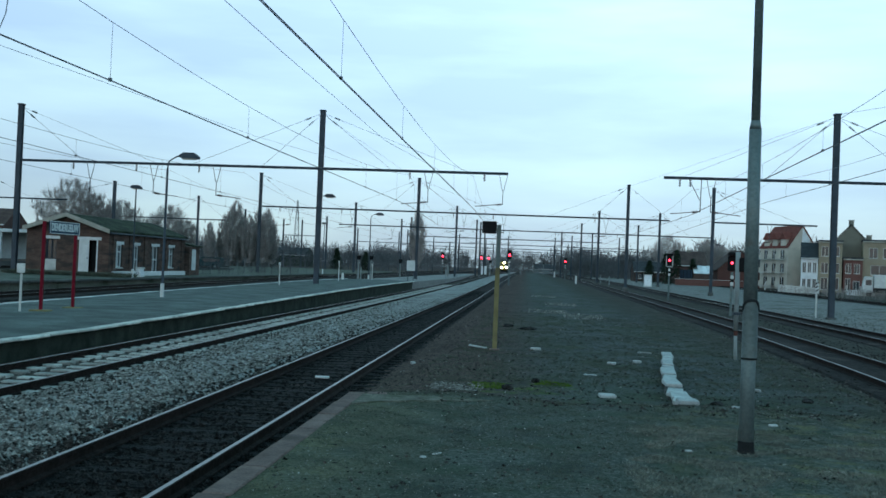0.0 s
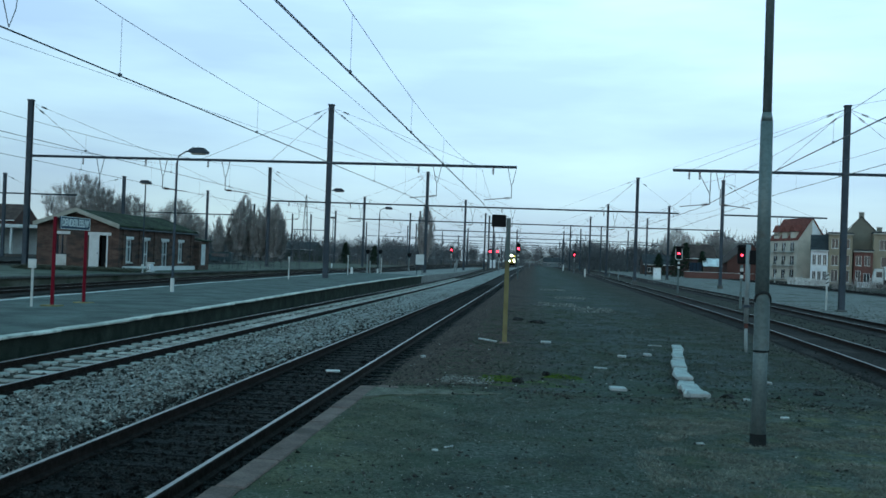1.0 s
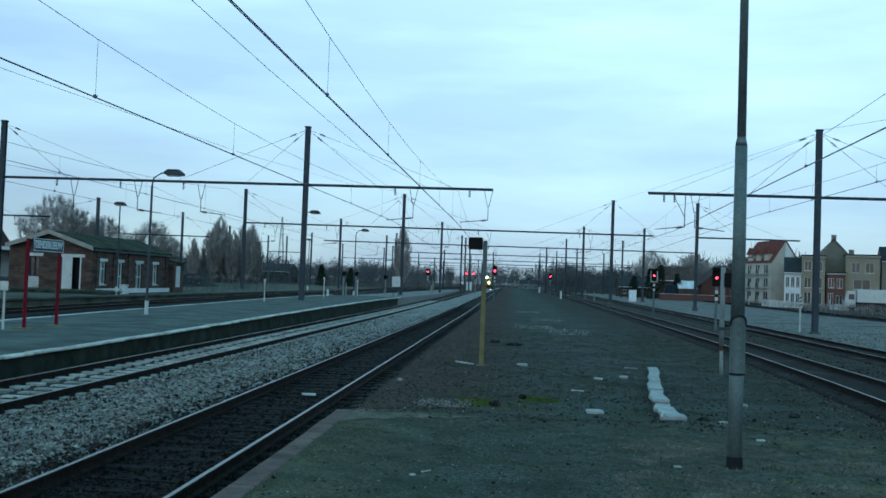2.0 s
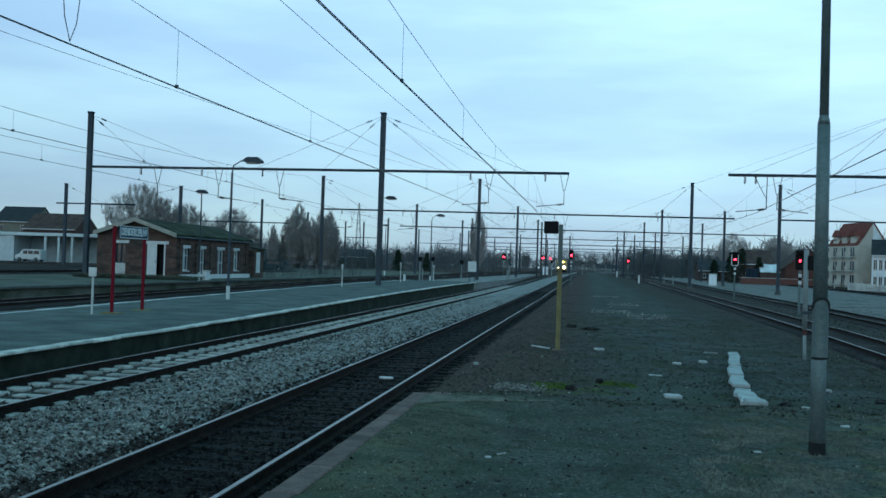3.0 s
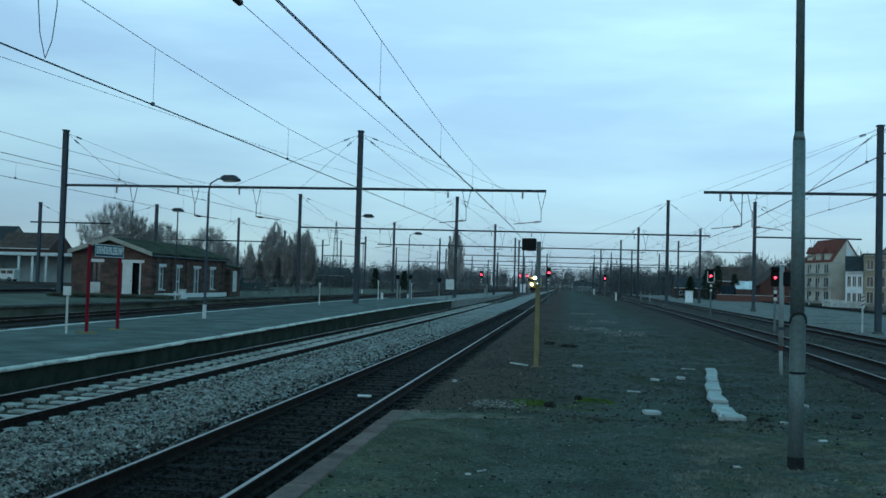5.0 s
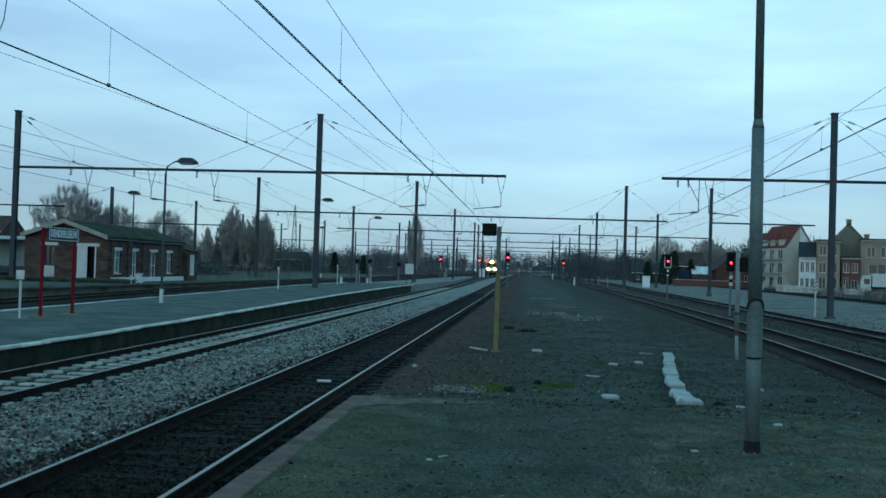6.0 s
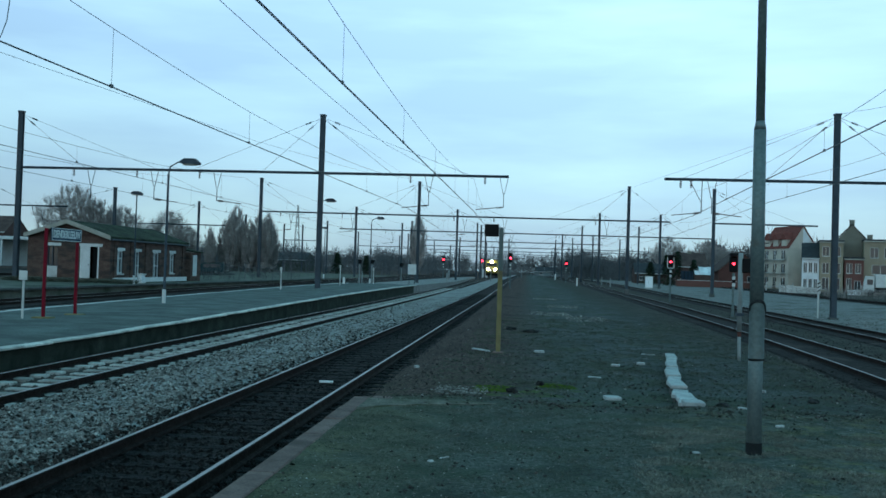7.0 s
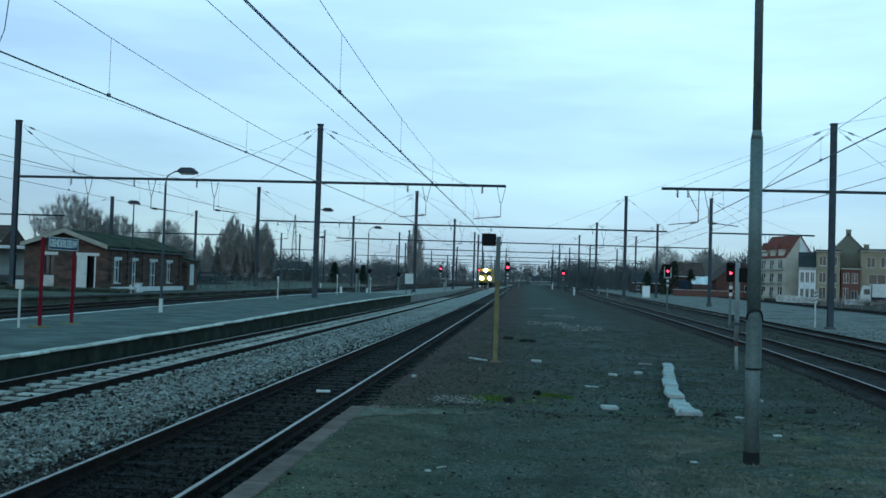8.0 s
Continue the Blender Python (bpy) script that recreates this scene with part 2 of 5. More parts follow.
GALV = material("weathered_galvanised_steel", (0.13, 0.165, 0.165), 0.55, metal=0.35, vary=0.18, scale=3, fine=30, dirt=(0.10, 0.085, 0.07), dirt_scale=3, dirt_at=0.6, bump=0.12)
WIRE = material("copper_wire_tarnished", (0.075, 0.095, 0.105), 0.5, metal=0.5, vary=0.1, bump=0)
INSUL = material("brown_insulator", (0.05, 0.035, 0.03), 0.3, vary=0.1)
WHITE = material("white_paint", (0.58, 0.60, 0.59), 0.6, vary=0.10, scale=3, fine=30, dirt=(0.4, 0.4, 0.38), dirt_at=0.62)
CREAM = material("cream_boards", (0.34, 0.33, 0.29), 0.8, vary=0.14, scale=3, dirt=(0.3, 0.28, 0.24))
RED_PAINT = material("red_paint", (0.15, 0.008, 0.018), 0.55, vary=0.15, scale=5)
YELLOW_POST = material("faded_yellow_paint", (0.20, 0.175, 0.085), 0.7, vary=0.15, scale=4, dirt=(0.12, 0.10, 0.06))
BLUE_SIGN = material("faded_blue_enamel", (0.022, 0.05, 0.085), 0.5, vary=0.12)
TAR = material("tarred_paint", (0.022, 0.025, 0.026), 0.7, vary=0.25, scale=5)
GREY_POST = material("pale_grey_paint", (0.22, 0.25, 0.25), 0.7, vary=0.15, scale=4, dirt=(0.13, 0.13, 0.12))
FOOTING = material("dirty_footing", (0.10, 0.105, 0.10), 0.95, vary=0.2, scale=3)
BLACK = material("matt_black", (0.012, 0.012, 0.013), 0.7, vary=0.1)
BRICK_RED = material("dark_red_brick", (0.10, 0.045, 0.038), 0.9, vary=0.22, scale=3, fine=18, stretch=(1, 1, 3), dirt=(0.10, 0.06, 0.055))
MORTAR = material("red_brick_wall", (0.102, 0.069, 0.058), 0.9, vary=0.32, scale=1.3, fine=9, stretch=(1, 1, 3), dirt=(0.040, 0.036, 0.033), dirt_scale=0.9, dirt_at=0.5)
ROOF_MOSS = material("mossy_roof", (0.028, 0.036, 0.022), 0.95, vary=0.55, scale=1.1, fine=10, dirt=(0.03, 0.033, 0.03), bump=0.6)
GLASS = glass("window_glass")
LOCO_YELLOW = material("loco_yellow_paint", (0.27, 0.205, 0.03), 0.45, spec=0.4, vary=0.08, scale=2)
TEAL = material("dark_teal_paint", (0.014, 0.036, 0.042), 0.6, vary=0.2)
MOSS = material("bright_moss", (0.095, 0.165, 0.02), 0.95, vary=0.35, scale=6, fine=40, bump=0.7)
DRY_GRASS = material("dry_grass", (0.19, 0.195, 0.165), 0.95, vary=0.35, scale=2, fine=20, island=True)
BARK = material("grey_bark", (0.075, 0.068, 0.062), 0.95, vary=0.2, scale=2, fine=10)
TWIG = material("bare_twigs", (0.30, 0.275, 0.265), 0.95, vary=0.25, scale=1, fine=5, bump=0)
WOODS = material("winter_wood", (0.105, 0.112, 0.118), 0.95, vary=0.2, scale=0.05, fine=0.5, bump=0, island=True)
CONIFER = material("dark_evergreen", (0.022, 0.035, 0.022), 0.95, vary=0.35, scale=1, fine=6, island=True)


# ---------------------------------------------------------------- building blocks
def part(name, bm, mat, parent=None, label="", smooth=False):
    me = bpy.data.meshes.new(name)
    bm.normal_update()
    bm.to_mesh(me)
    bm.free()
    for m in (mat if isinstance(mat, (list, tuple)) else [mat]):
        me.materials.append(m)
    if smooth:
        for p in me.polygons:
            p.use_smooth = True
    ob = new(name, me)
    ob.parent = parent
    if label:
        ob["label"] = label
    return ob


def thing(name, at, label, category, group="", turn=0.0, kind=""):
    e = new(name)
    e.empty_display_size = 0.2
    e.matrix_basis = pose(*at, 0, 0, turn)
    return tagged(e, label, category, group, kind)


def box(bm, x0, x1, y0, y1, z0, z1, bevel=0.0, mi=0):
    v = [bm.verts.new((x, y, z)) for z in (z0, z1) for y in (y0, y1) for x in (x0, x1)]
    fs = [bm.faces.new([v[i] for i in q]) for q in ((0, 2, 3, 1), (4, 5, 7, 6), (0, 1, 5, 4), (2, 6, 7, 3), (0, 4, 6, 2), (1, 3, 7, 5))]
    for f in fs:
        f.material_index = mi
    if bevel:
        es = list({e for f in fs for e in f.edges})
        bmesh.ops.bevel(bm, geom=es, offset=bevel, segments=1, affect="EDGES")
    return bm


def boxed(*a, **k):
    return box(bmesh.new(), *a, **k)


def tube(bm, p, q, r0, r1=None, n=6, caps=True):
    p, q = Vector(p), Vector(q)
    r1 = r0 if r1 is None else r1
    d = (q - p).normalized()
    u = d.orthogonal().normalized()
    w = d.cross(u)
    ring = lambda c, r: [bm.verts.new(c + (u * math.cos(2 * math.pi * i / n) + w * math.sin(2 * math.pi * i / n)) * r) for i in range(n)]
    a, b = ring(p, r0), ring(q, r1)
    for i in range(n):
        bm.faces.new((a[i], a[(i + 1) % n], b[(i + 1) % n], b[i]))
    if caps:
        bm.faces.new(a[::-1])
        bm.faces.new(b)
    return bm


def tubed(*a, **k):
    return tube(bmesh.new(), *a, **k)


def bent(bm, pts, r, n=5):
    """One tube swept along a bent line."""
    pts = [Vector(p) for p in pts]
    ring = None
    for i, c in enumerate(pts):
        d = (pts[min(i + 1, len(pts) - 1)] - pts[max(i - 1, 0)]).normalized()
        ref = Vector((1, 0, 0)) if abs(d.x) < 0.8 else Vector((0, 1, 0))
        u = d.cross(ref).normalized()
        w = d.cross(u)
        now = [bm.verts.new(c + (u * math.cos(2 * math.pi * k / n) + w * math.sin(2 * math.pi * k / n)) * r) for k in range(n)]
        if ring:
            for k in range(n):
                bm.faces.new((ring[k], ring[(k + 1) % n], now[(k + 1) % n], now[k]))
        else:
            bm.faces.new(now[::-1])
        ring = now
    bm.faces.new(ring)
    return bm


def prism(bm, outline, lo, hi, axis="y"):
    """A polygon in the plane across the axis, drawn out from lo to hi."""
    put = {"y": lambda a, b, c: (a, c, b), "x": lambda a, b, c: (c, a, b), "z": lambda a, b, c: (a, b, c)}[axis]
    a = [bm.verts.new(put(u, v, lo)) for u, v in outline]
    b = [bm.verts.new(put(u, v, hi)) for u, v in outline]
    n = len(outline)
    bm.faces.new(a)
    bm.faces.new(b[::-1])
    for i in range(n):
        bm.faces.new((a[(i + 1) % n], a[i], b[i], b[(i + 1) % n]))
    bmesh.ops.recalc_face_normals(bm, faces=bm.faces)
    return bm


def smoothstep(a, b, x):
    t = min(1, max(0, (x - a) / (b - a)))
    return t * t * (3 - 2 * t)


# ---------------------------------------------------------------- ground
RAIL_Z = -0.33
def rise(y):
    """The yard climbs gently away from the camera beside the far platform."""
    return 0.25 * smoothstep(15, 75, y)


def deck(y):
    """Top of the island platform: it dips a little towards its near end."""
    return rise(y) - 0.055 * (1 - smoothstep(20, 45, y))


def far_rise(y):
    """The whole line climbs a little further out."""
    return 0.5 * smoothstep(60, 220, y)


def track_right(y):
    pts = [(-30, 5.6), (5, 7.45), (15, 8.0), (25, 8.65), (40, 9.3), (65, 9.9), (85, 10.1), (150, 10.2), (300, 10.1), (520, 9.6)]
    return float(np.interp(y, [p[0] for p in pts], [p[1] for p in pts]))


def ground_height(x, y):
    z = -0.52
    mid = smoothstep(-2.9, -1.6, x) * (1 - smoothstep(track_right(y) - 2.6, track_right(y) - 1.3, x))
    z += mid * 0.30 * (1 - 0.55 * smoothstep(40, 140, y))
    if x > -2.2:
        flat = (1 - smoothstep(13.0, 15.0, y + 0.25 * math.sin(x * 1.7))) * (1 - smoothstep(4.6, 6.4, x))
        z = z * (1 - flat)
    z += 0.03 * noise.noise((x * 0.6, y * 0.6, 0)) * (0.4 if y < 13 else 1) * (1 if -2.1 < x < 7 else 0.3)
    return z + far_rise(y)


def build_ground():
    xs = sorted(set([-3000, -1200, -500, -200, -90, -50, -30, -20, -12, -8, -5, -3.6, -3.0, -2.6, -2.21, -2.19] +
                    [-2 + 0.25 * i for i in range(46)] + [10, 11, 12, 14, 18, 25, 40, 60, 120, 300, 800, 3000]))
    ys = sorted(set([-300, -60, -20, -8, -2, 2, 4] + [5 + 0.25 * i for i in range(60)] + [20 + 0.6 * i for i in range(50)] +
                    [51 + 3 * i for i in range(33)] + [160, 200, 260, 340, 450, 600, 900, 1500, 3000, 4500]))
    vs = [(x, y, ground_height(x, y)) for y in ys for x in xs]
    n = len(xs)
    fs = [(j * n + i, j * n + i + 1, (j + 1) * n + i + 1, (j + 1) * n + i) for j in range(len(ys) - 1) for i in range(n - 1)]
    me = bpy.data.meshes.new("ground")
    me.from_pydata(vs, [], fs)
    me.materials.append(DIRT)
    me.polygons.foreach_set("use_smooth", [True] * len(fs))
    return tagged(new("ground", me), "dark cinder and dirt ground of the railway yard", "ground", kind="structure")


build_ground()


def sheet(name, left, right, ys, z, mat, label, skirt=0.25, jitter=0.0):
    """A flat bed that follows two edges, with sloping shoulders."""
    bm = bmesh.new()
    rows = []
    for y in ys:
        a, b = left(y), right(y)
        m = (a + b) / 2
        h = (z(y) if callable(z) else z) + far_rise(y)
        j = jitter * noise.noise((y * 0.9, a, 3))
        rows.append([bm.verts.new(p) for p in ((a - skirt + j, y, h - 0.16), (a + j, y, h), (m, y, h + 0.015), (b - j, y, h), (b + skirt - j, y, h - 0.16))])
    for r, s in zip(rows, rows[1:]):
        for i in range(4):
            bm.faces.new((r[i], r[i + 1], s[i + 1], s[i]))
    return tagged(part(name, bm, mat), label, "track bed", kind="structure")


def steps(a, b, fine=1.0):
    out, y = [], a
    while y < b:
        out.append(y)
        y += fine if y < 60 else 6.0 if y < 160 else 25.0
    return out + [b]


T1, T2, T3, T4 = -3.86, -8.40, -18.4, -22.9
TR1 = track_right
TR2 = lambda y: track_right(y) + 4.75 + 0.6 * smoothstep(30, 90, y)
TR3 = lambda y: 34.5 + 0.01 * y
const = lambda v: (lambda y: v)
sheet("ballast_near", const(T1 - 1.15), const(T1 + 1.2), steps(-45, 520), -0.505, DARK_BALLAST, "dark oily ballast under the wooden-sleepered track")
sheet("ballast_middle", const(T2 - 1.5), const(T2 + 1.25), steps(-45, 520), -0.515, MIXED_BALLAST, "brown and grey ballast between concrete sleepers", skirt=0.15)
sheet("ballast_light", const(T2 + 1.3), const(T1 - 1.05), steps(-45, 520), -0.515, BALLAST, "light grey crushed stone ballast between two tracks", jitter=0.15)
sheet("ballast_heap", const(T2 + 1.15), const(T1 - 1.35), steps(-45, 300), -0.43, BALLAST, "light grey ballast heaped between two tracks", skirt=0.4, jitter=0.12)
for nm, c in (("ballast_far", const(T3)), ("ballast_far_outer", const(T4))):
    sheet(nm, lambda y, c=c: c(y) - 1.9, lambda y, c=c: c(y) + 1.7, steps(-45, 520, 5), lambda y: -0.47 + rise(y), DARK_BALLAST, "dark ballast of a far platform track")
sheet("ballast_bend", lambda y: TR1(y) - 1.3, lambda y: TR1(y) + 1.2, steps(-45, 520), -0.475, BROWN_BALLAST, "dark brown ballast under the bending track")
sheet("ballast_bend_outer", lambda y: TR2(y) - 1.4, lambda y: TR2(y) + 1.3, steps(-45, 520), -0.475, BROWN_BALLAST, "dark brown ballast under the outer bending track")
sheet("gravel_strip", lambda y: TR2(y) + 1.45, lambda y: 33.0 + 0.01 * y, steps(-45, 300, 3), -0.44, STRIP, "pale grey gravel strip beside the tracks", jitter=0.4)
sheet("ballast_sidings", lambda y: TR3(y) - 1.6, lambda y: TR3(y) + 1.6, steps(-45, 300, 5), -0.40, DARK_BALLAST, "dark ballast of a siding")


# ---------------------------------------------------------------- tracks
def sweep_rail(path, dx, z):
    """Rail section swept along a path of (x, y); returns the bmesh with the head in the second material."""
    foot, web, head, top, worn = 0.065, 0.012, 0.036, 0.15, 0.025
    prof = [(-foot, 0), (foot, 0), (foot, 0.02), (web, 0.035), (web, 0.105), (head, 0.118), (head, 0.143), (worn, top), (-worn, top), (-head, 0.143), (-head, 0.118), (-web, 0.105), (-web, 0.035), (-foot, 0.02)]
    bm = bmesh.new()
    rows = []
    for i, (x, y) in enumerate(path):
        zz = z(y) if callable(z) else z
        rows.append([bm.verts.new((x + dx + u, y, zz - top + v)) for u, v in prof])
    n = len(prof)
    for r, s in zip(rows, rows[1:]):
        for i in range(n):
            f = bm.faces.new((r[i], r[(i + 1) % n], s[(i + 1) % n], s[i]))
            f.material_index = 1 if i == 7 else 0
    return bm


def sleeper_mesh(kind):
    bm = bmesh.new()
    if kind == "wood":
        box(bm, -1.25, 1.25, -0.12, 0.12, -0.13, 0, bevel=0.012)
    else:
        # high rail seats, a dip, and a flat narrower middle
        for e in (-1, 1):
            box(bm, min(e * 0.42, e * 1.2), max(e * 0.42, e * 1.2), -0.135, 0.135, -0.16, 0.03, bevel=0.015)
            box(bm, min(e * 0.24, e * 0.42), max(e * 0.24, e * 0.42), -0.11, 0.11, -0.16, -0.045)
        box(bm, -0.24, 0.24, -0.115, 0.115, -0.16, 0.012, bevel=0.012)
    me = bpy.data.meshes.new("sleeper")
    bm.to_mesh(me)
    bm.free()
    me.materials.append(OLD_SLEEPER if kind == "wood" else SLEEPER_CONCRETE)
    return me


WOOD_SLEEPER, CONC_SLEEPER = sleeper_mesh("wood"), sleeper_mesh("concrete")


def track(name, label, centre, y0, y1, kind, sleepers_to, top=None, fine=4.0):
    level = top or const(RAIL_Z)
    top = lambda y: level(y) + far_rise(y)
    root = thing(name, (0, 0, 0), label, "railway track", kind="structure")
    ys = [y0]
    while ys[-1] < y1:
        ys.append(ys[-1] + (fine if ys[-1] < 110 else 20))
    path = [(centre(y), y) for y in ys]
    for dx in (-0.752, 0.752):
        part("rail", sweep_rail(path, dx, top), [RAIL_RUST, RAIL_TOP], root, "worn steel rail with a bright running surface")
    y = y0
    k = random.Random(len(name))
    while y < sleepers_to:
        s = new("sleeper", WOOD_SLEEPER if kind == "wood" else CONC_SLEEPER)
        s.parent = root
        s.matrix_basis = pose(centre(y) + k.uniform(-0.03, 0.03), y, top(y) - 0.152, 0, 0, k.uniform(-1, 1))
        y += 0.6
    return root


track("track_near", "track with dark wooden sleepers beside the platform edge", const(T1), -40.0, 520, "wood", 90)
track("track_middle", "track with pale dipped concrete sleepers in ballast", const(T2), -40.0, 520, "concrete", 110)
far_top = lambda y: RAIL_Z + rise(y)
track("track_far", "dark far platform track with rusty rails", const(T3), -40.0, 520, "wood", 80, far_top)
track("track_far_outer", "second dark far platform track", const(T4), -40.0, 520, "wood", 80, far_top)
track("track_bend", "bending track on dark brown ballast", TR1, -28.0, 520, "wood", 100)
track("track_bend_outer", "outer bending track on dark brown ballast", TR2, -28.0, 520, "wood", 100)
sheet("ballast_station", const(-60), const(-38), steps(-45, 125, 5), 0.185, DARK_BALLAST, "dark ballast of the station tracks")
track("track_station", "dark rusty track before the station", const(-41.5), -40.0, 125, "wood", -39, const(0.345))
track("track_siding", "siding beside the garden fences", TR3, -40.0, 300, "wood", 60, const(-0.25))


# ---------------------------------------------------------------- platforms
def kerb_row(parent, x, w, y0, y1, step, z0, ztop, mat, seed, name="kerb_stone"):
    bm = boxed(-w / 2, w / 2, 0.01, step - 0.012, z0, 0, bevel=0.012)
    me = bpy.data.meshes.new(name)
    bm.to_mesh(me)
    bm.free()
    me.materials.append(mat)
    k = random.Random(seed)
    y = y0
    while y < y1:
        s = new(name, me)
        s.parent = parent
        s.matrix_basis = pose(x + k.uniform(-0.012, 0.012), y, ztop(y) + k.uniform(-0.01, 0.01), 0, k.uniform(-1, 1), k.uniform(-0.5, 0.5))
        y += step


near_platform = thing("platform_near", (0, 0, 0), "low platform edge of reddish worn kerb stones", "platform", kind="structure")
kerb_row(near_platform, -2.155, 0.22, -40, 13.0, 1.0, -0.55, const(0.012), KERB, 3)
part("end_slab", boxed(-2.04, -1.74, 12.85, 13.1, -0.3, 0.014, bevel=0.03), KERB, near_platform)
LIP = material("worn_concrete_lip", (0.135, 0.13, 0.105), 0.95, vary=0.35, scale=5, fine=30, bump=0.5, dirt=(0.06, 0.068, 0.045), dirt_scale=4, dirt_at=0.46)
part("worn_lip", prism(bmesh.new(), [(-2.04, 11.9), (-1.75, 12.2), (-1.3, 12.45), (-0.75, 12.62), (-0.35, 12.80), (-0.7, 12.95), (-1.25, 12.9), (-1.73, 12.84), (-2.04, 12.84)], -0.2, 0.016, "z"), LIP, near_platform, "worn pale concrete lip")


def far_platform():
    root = thing("platform_far", (0, 0, 0), "island platform with dark asphalt and a worn white edge", "platform", kind="structure")
    x0, x1, y0, y1 = -16.3, -10.12, -40.0, 88.0
    bm = bmesh.new()
    rows = []
    for i in range(65):
        y = y0 + (y1 - y0) * i / 64
        z = deck(y)
        rows.append([bm.verts.new(p) for p in ((x0, y, z - 0.75), (x0, y, z), ((x0 + x1) / 2, y, z + 0.05), (x1, y, z), (x1, y, z - 0.75))])
    for r, s in zip(rows, rows[1:]):
        for i in range(4):
            f = bm.faces.new((r[i], r[i + 1], s[i + 1], s[i]))
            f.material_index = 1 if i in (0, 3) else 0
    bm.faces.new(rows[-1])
    # side walls get a dark green, much darker than the asphalt top
    part("slab", bm, [ASPHALT, material("dark_green_platform_wall", (0.032, 0.042, 0.034), 0.9, vary=0.4, scale=2, dirt=(0.02, 0.026, 0.02))], root)
    kerb_row(root, -10.02, 0.24, y0, y1 - 0.5, 1.2, -0.055, lambda y: deck(y) + 0.02, WHITE_EDGE, 5, "edge_stone")
    kerb_row(root, x0 + 0.1, 0.2, y0, y1 - 0.5, 1.2, -0.10, lambda y: deck(y) + 0.02, CONCRETE, 6, "edge_stone")
    return root


far_platform()
bm = bmesh.new()
prism(bm, [(-15.6, 88.05), (-10.3, 88.05), (-9.6, 130), (-11.8, 230), (-14.5, 230)], -0.75, 0.18, "z")
tagged(part("gravel_bank", bm, BALLAST), "pale gravel bank past the platform end", "ground", kind="structure")
third = thing("platform_outer", (0, 0, 0), "low outer platform strip before the brick building", "platform", kind="structure")
part("slab", boxed(-62, -24.95, -40, 200, -0.7, 0.17), OUTER, third)
kerb_row(third, -24.85, 0.25, -40, 120, 1.5, -0.12, const(0.19), FOOTING, 9, "edge_stone")


# ---------------------------------------------------------------- overhead line
def mast(bm, x, y, z0, z1, w=0.15):
    """An I-section column, wider at the foot."""
    t, f = 0.025, w * 1.05
    prism(bm, [(x - f, y - w), (x + f, y - w), (x + f, y - w + 2 * t), (x + t, y - w + 2 * t), (x + t, y + w - 2 * t), (x + f, y + w - 2 * t),
               (x + f, y + w), (x - f, y + w), (x - f, y + w - 2 * t), (x - t, y + w - 2 * t), (x - t, y - w + 2 * t), (x - f, y - w + 2 * t)], z0, z1, "z")
    return bm


